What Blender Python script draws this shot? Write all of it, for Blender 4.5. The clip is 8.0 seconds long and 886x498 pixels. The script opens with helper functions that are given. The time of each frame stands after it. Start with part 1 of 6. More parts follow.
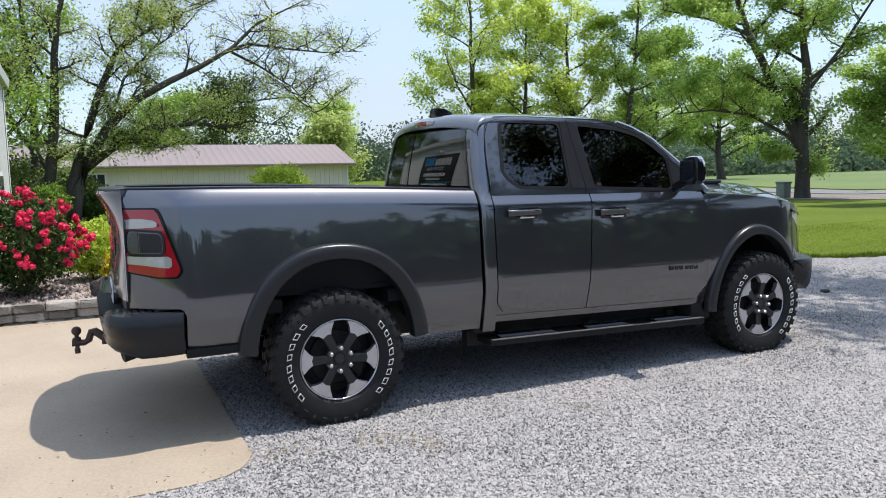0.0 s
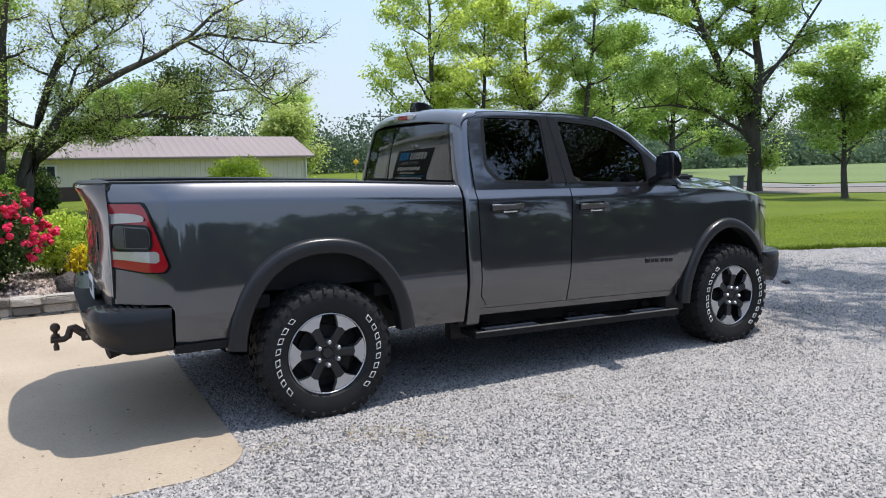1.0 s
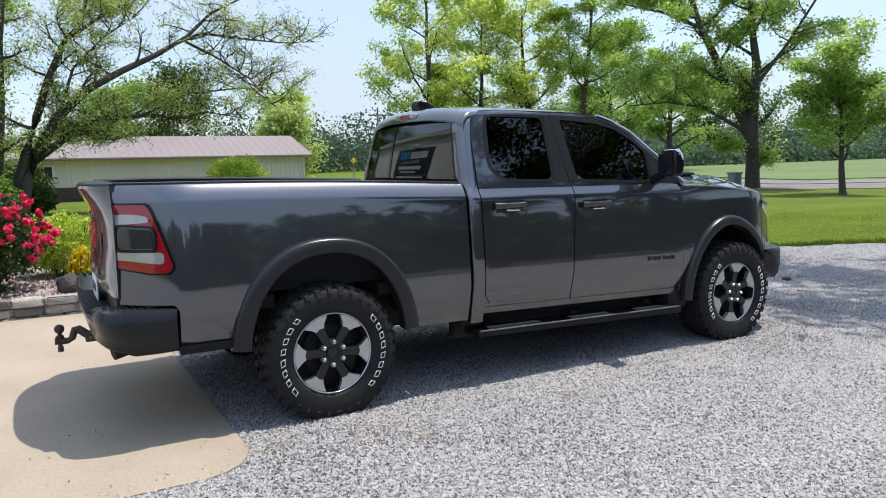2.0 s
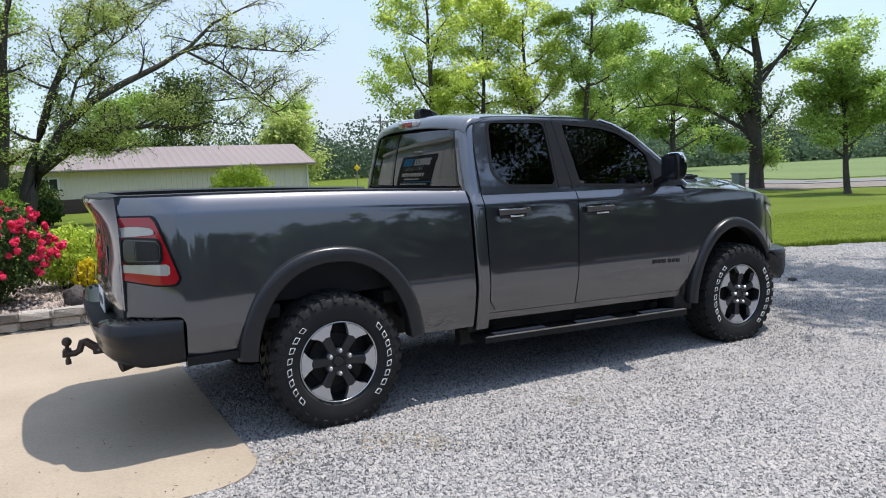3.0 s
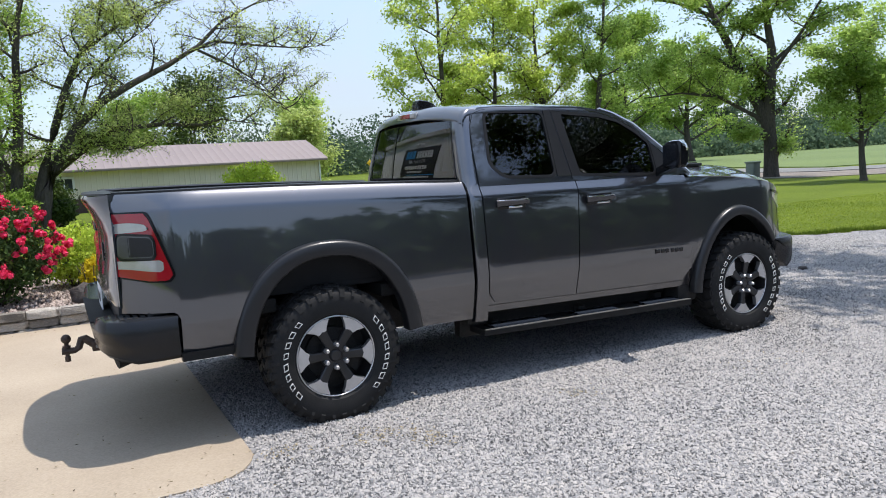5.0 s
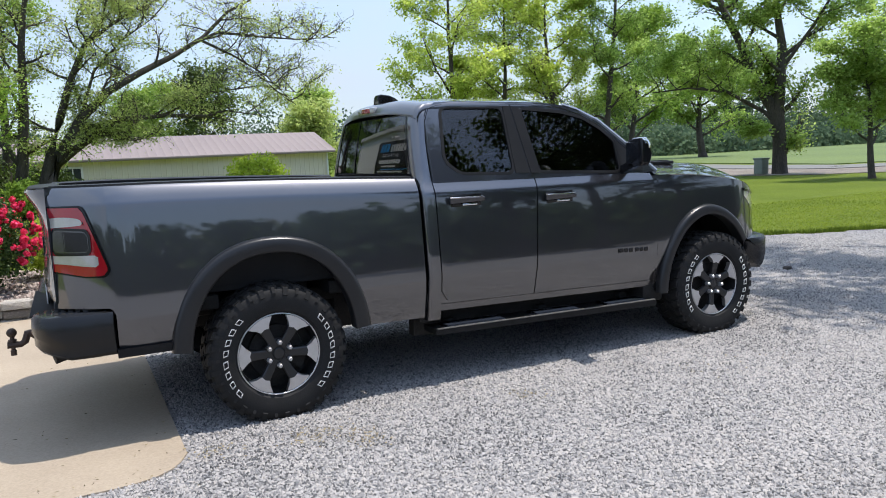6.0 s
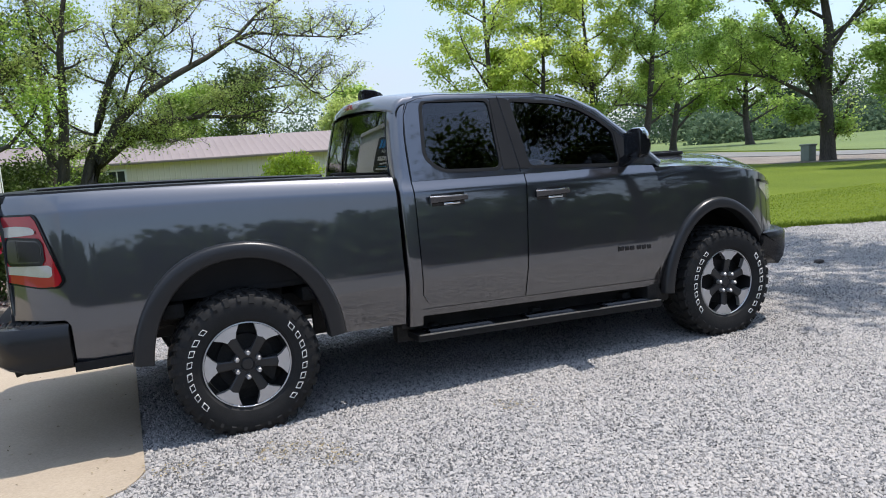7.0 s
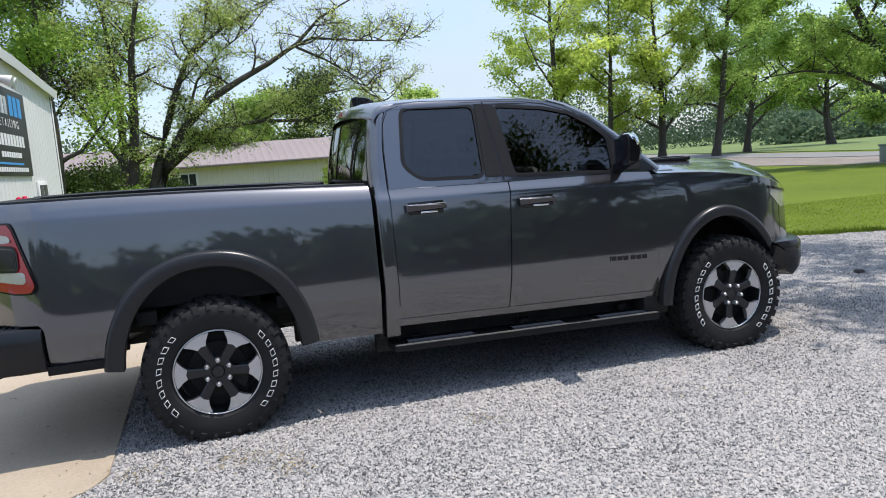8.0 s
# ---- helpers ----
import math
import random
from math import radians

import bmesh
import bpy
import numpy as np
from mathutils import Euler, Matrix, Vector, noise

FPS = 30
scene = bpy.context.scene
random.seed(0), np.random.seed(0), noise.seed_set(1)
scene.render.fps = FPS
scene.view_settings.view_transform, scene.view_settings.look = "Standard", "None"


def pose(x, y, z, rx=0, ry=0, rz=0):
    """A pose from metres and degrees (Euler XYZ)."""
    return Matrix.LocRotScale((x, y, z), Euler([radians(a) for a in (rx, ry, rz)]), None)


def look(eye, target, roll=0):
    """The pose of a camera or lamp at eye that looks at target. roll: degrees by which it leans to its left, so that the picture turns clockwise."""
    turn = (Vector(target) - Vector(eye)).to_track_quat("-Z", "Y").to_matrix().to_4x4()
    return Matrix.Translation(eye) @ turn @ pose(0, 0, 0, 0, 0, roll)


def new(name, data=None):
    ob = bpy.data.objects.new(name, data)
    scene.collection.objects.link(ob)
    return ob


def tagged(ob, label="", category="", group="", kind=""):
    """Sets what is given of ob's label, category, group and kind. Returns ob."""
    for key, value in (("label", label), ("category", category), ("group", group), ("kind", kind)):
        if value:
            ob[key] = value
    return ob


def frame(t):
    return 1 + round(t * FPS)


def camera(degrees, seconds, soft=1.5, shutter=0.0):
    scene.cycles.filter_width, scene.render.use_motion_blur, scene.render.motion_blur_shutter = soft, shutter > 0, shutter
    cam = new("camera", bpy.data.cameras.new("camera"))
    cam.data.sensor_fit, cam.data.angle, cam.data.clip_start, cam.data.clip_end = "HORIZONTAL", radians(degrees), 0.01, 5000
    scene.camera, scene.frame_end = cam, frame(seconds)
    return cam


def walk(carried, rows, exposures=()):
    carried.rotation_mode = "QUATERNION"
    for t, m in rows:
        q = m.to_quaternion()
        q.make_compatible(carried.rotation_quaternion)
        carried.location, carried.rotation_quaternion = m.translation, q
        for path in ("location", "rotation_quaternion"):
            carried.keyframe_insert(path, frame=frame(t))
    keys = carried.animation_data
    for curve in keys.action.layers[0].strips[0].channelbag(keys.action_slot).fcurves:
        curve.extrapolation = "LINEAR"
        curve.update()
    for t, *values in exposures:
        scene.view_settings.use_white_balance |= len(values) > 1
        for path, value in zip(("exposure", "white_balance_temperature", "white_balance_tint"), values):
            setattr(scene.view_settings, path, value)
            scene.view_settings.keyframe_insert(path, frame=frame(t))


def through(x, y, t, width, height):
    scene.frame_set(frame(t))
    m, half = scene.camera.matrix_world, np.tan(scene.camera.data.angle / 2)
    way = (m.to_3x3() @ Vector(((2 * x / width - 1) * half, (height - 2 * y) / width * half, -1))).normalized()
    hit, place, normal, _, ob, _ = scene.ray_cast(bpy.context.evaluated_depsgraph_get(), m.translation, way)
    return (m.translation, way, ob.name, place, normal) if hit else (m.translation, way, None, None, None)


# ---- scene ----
cam = camera(61.4, 8.0, soft=1.0)
PATH = [
    (0, (-1.342, -5.302, 1.538), (-0.485, -3.508, 1.325), -1.1),
    (0.5, (-1.425, -5.298, 1.542), (-0.51, -3.534, 1.323), -0.8),
    (1, (-1.523, -5.25, 1.552), (-0.565, -3.51, 1.318), -0.9),
    (1.5, (-1.557, -5.232, 1.554), (-0.591, -3.497, 1.314), -1.0),
    (3, (-1.56, -5.241, 1.569), (-0.607, -3.497, 1.345), -2.2),
    (3.5, (-1.561, -5.243, 1.571), (-0.606, -3.499, 1.355), -2.5),
    (4, (-1.561, -5.245, 1.57), (-0.615, -3.498, 1.345), -2.6),
    (4.2, (-1.546, -5.249, 1.562), (-0.608, -3.498, 1.338), -2.9),
    (5.5, (-1.291, -5.297, 1.548), (-0.386, -3.531, 1.3), -2.8),
    (6, (-1.045, -5.376, 1.549), (-0.161, -3.6, 1.294), -2.6),
    (6.5, (-0.814, -5.342, 1.538), (0.027, -3.546, 1.275), -3.2),
    (7, (-0.554, -5.299, 1.538), (0.219, -3.473, 1.275), -4.0),
    (7.5, (-0.257, -5.375, 1.533), (0.358, -3.488, 1.287), -4.8),
    (8, (0.023, -5.435, 1.537), (0.619, -3.542, 1.291), -4.3),
]
walk(cam, [(t, look(eye, target, roll)) for t, eye, target, roll in PATH])

# ---- light ----
SUN_UP, SUN_ROUND = 72.0, 90.0
world = bpy.data.worlds.new("sky")
scene.world = world
world.use_nodes = True
sky = world.node_tree.nodes.new("ShaderNodeTexSky")
sky.sky_type = "NISHITA"
sky.sun_disc = False
sky.sun_elevation, sky.sun_rotation = radians(SUN_UP), radians(SUN_ROUND)
sky.air_density, sky.dust_density, sky.ozone_density = 1.0, 1.0, 2.0
back = world.node_tree.nodes["Background"]
back.inputs["Strength"].default_value = 0.16
# a thin veil of even haze over the blue
veil = world.node_tree.nodes.new("ShaderNodeMix")
veil.data_type = "RGBA"
# drifting thin cloud
wn, wl = world.node_tree.nodes, world.node_tree.links.new
sky_way, sky_scale, wisp = wn.new("ShaderNodeTexCoord"), wn.new("ShaderNodeMapping"), wn.new("ShaderNodeTexNoise")
sky_scale.inputs["Scale"].default_value = (1.0, 1.0, 2.6)
wisp.inputs["Scale"].default_value, wisp.inputs["Detail"].default_value, wisp.inputs["Roughness"].default_value = 2.2, 5, 0.55
wl(sky_way.outputs["Generated"], sky_scale.inputs["Vector"])
wl(sky_scale.outputs["Vector"], wisp.inputs["Vector"])
thin = wn.new("ShaderNodeMapRange")
thin.inputs["From Min"].default_value, thin.inputs["From Max"].default_value = 0.38, 0.66
thin.inputs["To Min"].default_value, thin.inputs["To Max"].default_value = 0.55, 0.85
wl(wisp.outputs["Fac"], thin.inputs["Value"])
wl(thin.outputs["Result"], veil.inputs["Factor"])
cloud_white = wn.new("ShaderNodeMix")
cloud_white.data_type = "RGBA"
cloud_white.inputs["B"].default_value = (3.7, 3.9, 4.2, 1)
wispy = wn.new("ShaderNodeMapRange")
wispy.inputs["From Min"].default_value, wispy.inputs["From Max"].default_value = 0.48, 0.75
wispy.inputs["To Max"].default_value = 0.38
wl(wisp.outputs["Fac"], wispy.inputs["Value"])
wl(wispy.outputs["Result"], cloud_white.inputs["Factor"])
# the unseen sky overhead is brightened to lift the fill in shade
height, lift_up, bright = wn.new("ShaderNodeSeparateXYZ"), wn.new("ShaderNodeMapRange"), wn.new("ShaderNodeVectorMath")
lift_up.inputs["From Min"].default_value, lift_up.inputs["From Max"].default_value = 0.0, 1.0
lift_up.inputs["To Min"].default_value, lift_up.inputs["To Max"].default_value = 0.80, 2.3
bright.operation = "SCALE"
# the haze lies mostly beyond the lawn; behind, the sky is a clearer blue
side_mix, half_turn = wn.new("ShaderNodeMix"), wn.new("ShaderNodeMapRange")
side_mix.data_type = "RGBA"
side_mix.inputs["A"].default_value, side_mix.inputs["B"].default_value = (1.45, 1.92, 2.9, 1), (2.02, 2.42, 3.1, 1)
half_turn.interpolation_type = "SMOOTHSTEP"
half_turn.inputs["From Min"].default_value, half_turn.inputs["From Max"].default_value = -0.8, 0.6
wl(sky_way.outputs["Generated"], height.inputs["Vector"])
wl(height.outputs["Z"], lift_up.inputs["Value"])
wl(height.outputs["Y"], half_turn.inputs["Value"])
wl(half_turn.outputs["Result"], side_mix.inputs["Factor"])
wl(side_mix.outputs["Result"], bright.inputs[0])
wl(lift_up.outputs["Result"], bright.inputs["Scale"])
wl(bright.outputs["Vector"], veil.inputs["B"])
wl(sky.outputs["Color"], veil.inputs["A"])
wl(veil.outputs["Result"], cloud_white.inputs["A"])
wl(cloud_white.outputs["Result"], back.inputs["Color"])


sun = new("sun", bpy.data.lights.new("sun", "SUN"))
sun.data.energy, sun.data.angle, sun.data.color = 3.15, radians(0.53), (1.0, 0.935, 0.87)
sun.matrix_world = look((16.2, -2.4, 50), (0, 0, 0))
scene.view_settings.exposure = 0.80


# ---- materials ----
def surface(name, dark, light, scale=4.0, fine=60.0, rough=0.7, spread=0.15, bump=0.15, metal=0.0, coat=0.0,
            island=0.0, each=0.0, stretch=(1, 1, 1), reach=0.01, shine=0.5):
    """A principled surface whose colour runs from dark to light in broad patches and fine grain, with relief."""
    m = bpy.data.materials.new(name)
    m.use_nodes = True
    nt = m.node_tree
    n, link = nt.nodes, nt.links.new
    p = n["Principled BSDF"]
    where = n.new("ShaderNodeTexCoord")
    mapping = n.new("ShaderNodeMapping")
    mapping.inputs["Scale"].default_value = stretch
    link(where.outputs["Object"], mapping.inputs["Vector"])
    broad, grain = n.new("ShaderNodeTexNoise"), n.new("ShaderNodeTexNoise")
    for node, s, d in ((broad, scale, 4), (grain, fine, 3)):
        node.inputs["Scale"].default_value = s
        node.inputs["Detail"].default_value = d
        link(mapping.outputs["Vector"], node.inputs["Vector"])
    both = n.new("ShaderNodeMath")
    both.operation = "MULTIPLY_ADD"
    both.inputs[1].default_value = 0.5
    half = n.new("ShaderNodeMath")
    half.operation = "MULTIPLY"
    half.inputs[1].default_value = 0.5
    link(grain.outputs["Fac"], half.inputs[0])
    link(broad.outputs["Fac"], both.inputs[0])
    link(half.outputs[0], both.inputs[2])
    value = both.outputs[0]
    for amount, kind, out in ((island, "ShaderNodeNewGeometry", "Random Per Island"), (each, "ShaderNodeObjectInfo", "Random")):
        if amount:
            info = n.new(kind)
            more = n.new("ShaderNodeMath")
            more.operation = "MULTIPLY_ADD"
            more.inputs[1].default_value = amount
            shift = n.new("ShaderNodeMath")
            shift.operation = "SUBTRACT"
            shift.inputs[1].default_value = amount / 2
            link(info.outputs[out], more.inputs[0])
            link(value, more.inputs[2])
            link(more.outputs[0], shift.inputs[0])
            value = shift.outputs[0]
    ramp = n.new("ShaderNodeValToRGB")
    ramp.color_ramp.elements[0].position, ramp.color_ramp.elements[1].position = 0.3, 0.7
    ramp.color_ramp.elements[0].color = (*dark, 1)
    ramp.color_ramp.elements[1].color = (*light, 1)
    link(value, ramp.inputs["Fac"])
    link(ramp.outputs["Color"], p.inputs["Base Color"])
    gloss = n.new("ShaderNodeMapRange")
    gloss.inputs["To Min"].default_value = max(0.02, rough - spread)
    gloss.inputs["To Max"].default_value = min(1.0, rough + spread)
    link(broad.outputs["Fac"], gloss.inputs["Value"])
    link(gloss.outputs["Result"], p.inputs["Roughness"])
    p.inputs["Metallic"].default_value = metal
    p.inputs["Coat Weight"].default_value = coat
    p.inputs["Coat Roughness"].default_value = 0.035
    p.inputs["Coat IOR"].default_value = 2.05
    p.inputs["Specular IOR Level"].default_value = shine
    if bump:
        b = n.new("ShaderNodeBump")
        b.inputs["Strength"].default_value = bump
        b.inputs["Distance"].default_value = reach
        link(grain.outputs["Fac"], b.inputs["Height"])
        link(b.outputs["Normal"], p.inputs["Normal"])
    return m


def leafy(name, dark, light, through=0.45, scale=0.35, shine=0.25):
    """Leaves: lit from the front and shining through from behind, each a little different."""
    m = bpy.data.materials.new(name)
    m.use_nodes = True
    n, link = m.node_tree.nodes, m.node_tree.links.new
    p = n["Principled BSDF"]
    info, where, noisy = n.new("ShaderNodeNewGeometry"), n.new("ShaderNodeTexCoord"), n.new("ShaderNodeTexNoise")
    noisy.inputs["Scale"].default_value = scale
    link(where.outputs["Object"], noisy.inputs["Vector"])
    add = n.new("ShaderNodeMath")
    add.operation = "MULTIPLY_ADD"
    add.inputs[1].default_value = 0.45
    link(info.outputs["Random Per Island"], add.inputs[0])
    link(noisy.outputs["Fac"], add.inputs[2])
    ramp = n.new("ShaderNodeValToRGB")
    ramp.color_ramp.elements[0].position, ramp.color_ramp.elements[1].position = 0.45, 1.0
    ramp.color_ramp.elements[0].color, ramp.color_ramp.elements[1].color = (*dark, 1), (*light, 1)
    link(add.outputs[0], ramp.inputs["Fac"])
    link(ramp.outputs["Color"], p.inputs["Base Color"])
    p.inputs["Roughness"].default_value = 0.5
    p.inputs["Specular IOR Level"].default_value = shine
    glow = n.new("ShaderNodeBsdfTranslucent")
    link(ramp.outputs["Color"], glow.inputs["Color"])
    mix = n.new("ShaderNodeMixShader")
    mix.inputs["Fac"].default_value = through
    link(p.outputs[0], mix.inputs[1])
    link(glow.outputs[0], mix.inputs[2])
    link(mix.outputs[0], n["Material Output"].inputs["Surface"])
    return m


def tinted(name, tint, rough=0.0):
    m = bpy.data.materials.new(name)
    m.use_nodes = True
    p = m.node_tree.nodes["Principled BSDF"]
    p.inputs["Base Color"].default_value = (*tint, 1)
    p.inputs["Roughness"].default_value = rough
    p.inputs["Transmission Weight"].default_value = 1.0
    p.inputs["IOR"].default_value = 1.62
    return m


def stony(name, tones, size, rough=0.85, bump=0.6, dirt=None):
    """Loose chippings: one tone a cell, relief at the joints, broad drifts of dust."""
    m = bpy.data.materials.new(name)
    m.use_nodes = True
    n, link = m.node_tree.nodes, m.node_tree.links.new
    p = n["Principled BSDF"]
    where = n.new("ShaderNodeTexCoord")
    cells, edge, drift = n.new("ShaderNodeTexVoronoi"), n.new("ShaderNodeTexVoronoi"), n.new("ShaderNodeTexNoise")
    edge.feature = "DISTANCE_TO_EDGE"
    for c in (cells, edge):
        c.inputs["Scale"].default_value = 1 / size
        link(where.outputs["Object"], c.inputs["Vector"])
    drift.inputs["Scale"].default_value = 0.7
    drift.inputs["Detail"].default_value = 6
    link(where.outputs["Object"], drift.inputs["Vector"])
    grey = n.new("ShaderNodeSeparateColor")
    link(cells.outputs["Color"], grey.inputs["Color"])
    ramp = n.new("ShaderNodeValToRGB")
    while len(ramp.color_ramp.elements) < len(tones):
        ramp.color_ramp.elements.new(0.5)
    for k, (e, tone) in enumerate(zip(ramp.color_ramp.elements, tones)):
        e.position, e.color = k / (len(tones) - 1), (*tone, 1)
    link(grey.outputs["Red"], ramp.inputs["Fac"])
    out = ramp.outputs["Color"]
    if dirt:
        mix = n.new("ShaderNodeMix")
        mix.data_type = "RGBA"
        mix.inputs["B"].default_value = (*dirt, 1)
        part_of = n.new("ShaderNodeMapRange")
        part_of.inputs["From Min"].default_value, part_of.inputs["From Max"].default_value = 0.5, 0.75
        part_of.inputs["To Max"].default_value = 0.6
        link(drift.outputs["Fac"], part_of.inputs["Value"])
        link(part_of.outputs["Result"], mix.inputs["Factor"])
        link(out, mix.inputs["A"])
        out = mix.outputs["Result"]
    link(out, p.inputs["Base Color"])
    p.inputs["Roughness"].default_value = rough
    b = n.new("ShaderNodeBump")
    b.inputs["Strength"].default_value, b.inputs["Distance"].default_value = bump, size * 0.6
    link(edge.outputs["Distance"], b.inputs["Height"])
    # every chip lies at its own tilt
    tilt, turn, unit = (n.new("ShaderNodeVectorMath") for _ in range(3))
    tilt.operation, turn.operation, unit.operation = "SUBTRACT", "MULTIPLY_ADD", "NORMALIZE"
    tilt.inputs[1].default_value = (0.5, 0.5, 0.5)
    turn.inputs[1].default_value = (0.75, 0.75, 0.2)
    link(cells.outputs["Color"], tilt.inputs[0])
    link(tilt.outputs[0], turn.inputs[0])
    link(b.outputs["Normal"], turn.inputs[2])
    link(turn.outputs[0], unit.inputs[0])
    link(unit.outputs[0], p.inputs["Normal"])
    return m


paint = surface("granite_metallic_paint", (0.054, 0.054, 0.061), (0.062, 0.062, 0.070), 1.5, 900, 0.32, 0.02, 0.0, 1.0, 1.0)
black_plastic = surface("black_moulded_plastic", (0.006, 0.006, 0.0065), (0.012, 0.012, 0.0125), 6, 400, 0.42, 0.08, 0.1, reach=0.001, shine=0.22)
flare_plastic = surface("satin_black_flare", (0.012, 0.012, 0.013), (0.018, 0.018, 0.019), 6, 400, 0.30, 0.06, 0.04, reach=0.001, shine=0.38)
bumper_plastic = surface("moulded_bumper_black", (0.006, 0.006, 0.0065), (0.010, 0.010, 0.0105), 6, 400, 0.26, 0.05, 0.03, reach=0.001, shine=0.42)
gloss_black = surface("gloss_black_trim", (0.006, 0.006, 0.007), (0.010, 0.010, 0.011), 6, 300, 0.09, 0.04, 0, shine=0.35)
rubber = surface("tyre_rubber", (0.010, 0.010, 0.010), (0.024, 0.0235, 0.023), 9, 160, 0.72, 0.1, 0.2, reach=0.002, shine=0.22)
white_rubber = surface("raised_white_rubber", (0.44, 0.44, 0.43), (0.58, 0.58, 0.57), 30, 200, 0.6, 0.1, 0.05)
rim_black = surface("satin_black_alloy", (0.010, 0.010, 0.011), (0.017, 0.017, 0.018), 8, 200, 0.33, 0.05, 0)
rim_silver = surface("machined_alloy", (0.50, 0.50, 0.51), (0.62, 0.62, 0.63), 20, 300, 0.36, 0.05, 0.03, 0.85, reach=0.0005)
dark_chrome = surface("dark_chrome", (0.09, 0.09, 0.095), (0.14, 0.14, 0.145), 10, 100, 0.12, 0.03, 0, 1.0)
handle_chrome = surface("smoked_chrome", (0.075, 0.075, 0.08), (0.11, 0.11, 0.115), 10, 100, 0.14, 0.03, 0, 1.0)
chrome = surface("chrome", (0.72, 0.72, 0.73), (0.8, 0.8, 0.8), 10, 100, 0.08, 0.03, 0, 1.0)
steel = surface("dull_steel", (0.20, 0.19, 0.18), (0.34, 0.33, 0.31), 14, 120, 0.5, 0.1, 0.1, 0.9)
rusty = surface("rusty_steel", (0.035, 0.022, 0.016), (0.12, 0.085, 0.065), 18, 140, 0.65, 0.12, 0.25, 0.4, reach=0.003)
under_black = surface("chassis_black", (0.010, 0.010, 0.010), (0.03, 0.028, 0.026), 7, 90, 0.7, 0.15, 0.2, shine=0.22)
liner = surface("bed_liner", (0.018, 0.018, 0.019), (0.03, 0.03, 0.031), 9, 300, 0.75, 0.1, 0.5, reach=0.002, shine=0.22)
red_lens = surface("red_lens", (0.24, 0.003, 0.010), (0.36, 0.005, 0.014), 10, 200, 0.12, 0.04, 0.0, 0, 0.4, shine=0.4)
clear_lens = surface("frosted_lens", (0.30, 0.288, 0.25), (0.40, 0.385, 0.345), 20, 250, 0.2, 0.05, 0.05, 0, 1.0)
privacy = tinted("privacy_glass", (0.09, 0.095, 0.10))
screen_glass = tinted("windscreen_glass", (0.62, 0.68, 0.66))
cloth = surface("seat_cloth", (0.03, 0.03, 0.032), (0.06, 0.058, 0.058), 8, 200, 0.85, 0.05, 0.2)
grey_cloth = surface("light_bag", (0.35, 0.35, 0.36), (0.5, 0.5, 0.5), 8, 100, 0.8, 0.05, 0.2)

concrete = surface("brushed_concrete", (0.252, 0.203, 0.148), (0.372, 0.310, 0.232), 1.3, 75, 0.85, 0.08, 0.35, reach=0.004)
# the near-black first tone stands in for shaded gaps between stones
gravel = stony("gravel_bed", ((0.05, 0.049, 0.050), (0.15, 0.147, 0.147), (0.20, 0.196, 0.195), (0.25, 0.244, 0.242), (0.33, 0.321, 0.317)), 0.017, dirt=(0.22, 0.195, 0.165))
stones = surface("crushed_stone", (0.165, 0.168, 0.176), (0.400, 0.378, 0.356), 0.9, 70, 0.85, 0.1, 0.2, island=0.62)
tone = stones.node_tree.nodes["Color Ramp"].color_ramp
# darkest chips imitate the shade in gaps of the gravel
tone.elements[0].position, tone.elements[0].color = 0.20, (0.055, 0.056, 0.060, 1)
tone.elements[1].position, tone.elements[1].color = 0.82, (0.372, 0.350, 0.328, 1)
for place, shade in ((0.35, (0.215, 0.213, 0.214, 1)), (0.50, (0.300, 0.289, 0.279, 1))):
    tone.elements.new(place).color = shade
mulch = surface("rock_mulch", (0.10, 0.075, 0.065), (0.36, 0.30, 0.265), 3, 60, 0.9, 0.05, 0.4, island=0.6)
lawn = surface("lawn", (0.066, 0.100, 0.011), (0.130, 0.168, 0.022), 0.35, 22, 0.9, 0.05, 0.8, reach=0.05, shine=0.1)
blade = leafy("grass_blade", (0.13, 0.19, 0.020), (0.26, 0.33, 0.040), 0.55, 0.5, 0.1)
blade_dark = leafy("verge_grass", (0.06, 0.10, 0.010), (0.16, 0.22, 0.025), 0.4, 0.5, 0.1)
field = surface("crop_field", (0.072, 0.112, 0.026), (0.130, 0.176, 0.048), 0.05, 3, 0.95, 0.04, 0.5, reach=0.1)
asphalt = surface("grey_road", (0.120, 0.120, 0.115), (0.185, 0.183, 0.174), 0.5, 30, 0.9, 0.05, 0.3)
shoulder = surface("gravel_shoulder", (0.105, 0.088, 0.074), (0.235, 0.205, 0.178), 0.8, 9, 0.95, 0.04, 0.8, reach=0.05)
block_stone = surface("split_concrete_block", (0.21, 0.19, 0.168), (0.66, 0.61, 0.54), 9, 38, 0.9, 0.06, 1.0, each=0.5, reach=0.02)
boulder_stone = surface("dark_boulder", (0.02, 0.017, 0.016), (0.085, 0.072, 0.065), 6, 30, 0.85, 0.1, 0.9, reach=0.02)
white_metal = surface("white_metal_siding", (0.64, 0.635, 0.63), (0.71, 0.705, 0.70), 0.8, 30, 0.45, 0.08, 0.04)
cream_metal = surface("pale_green_siding", (0.60, 0.53, 0.46), (0.67, 0.60, 0.52), 0.4, 12, 0.5, 0.08, 0.05)
roof_metal = surface("mauve_roof_steel", (0.175, 0.138, 0.130), (0.225, 0.183, 0.174), 0.3, 8, 0.6, 0.1, 0.05)
trim_brown = surface("brown_skirt", (0.045, 0.028, 0.024), (0.085, 0.055, 0.048), 1, 12, 0.8, 0.1, 0.3)
window_dark = surface("house_window_glass", (0.02, 0.024, 0.027), (0.04, 0.046, 0.05), 2, 20, 0.08, 0.03, 0)
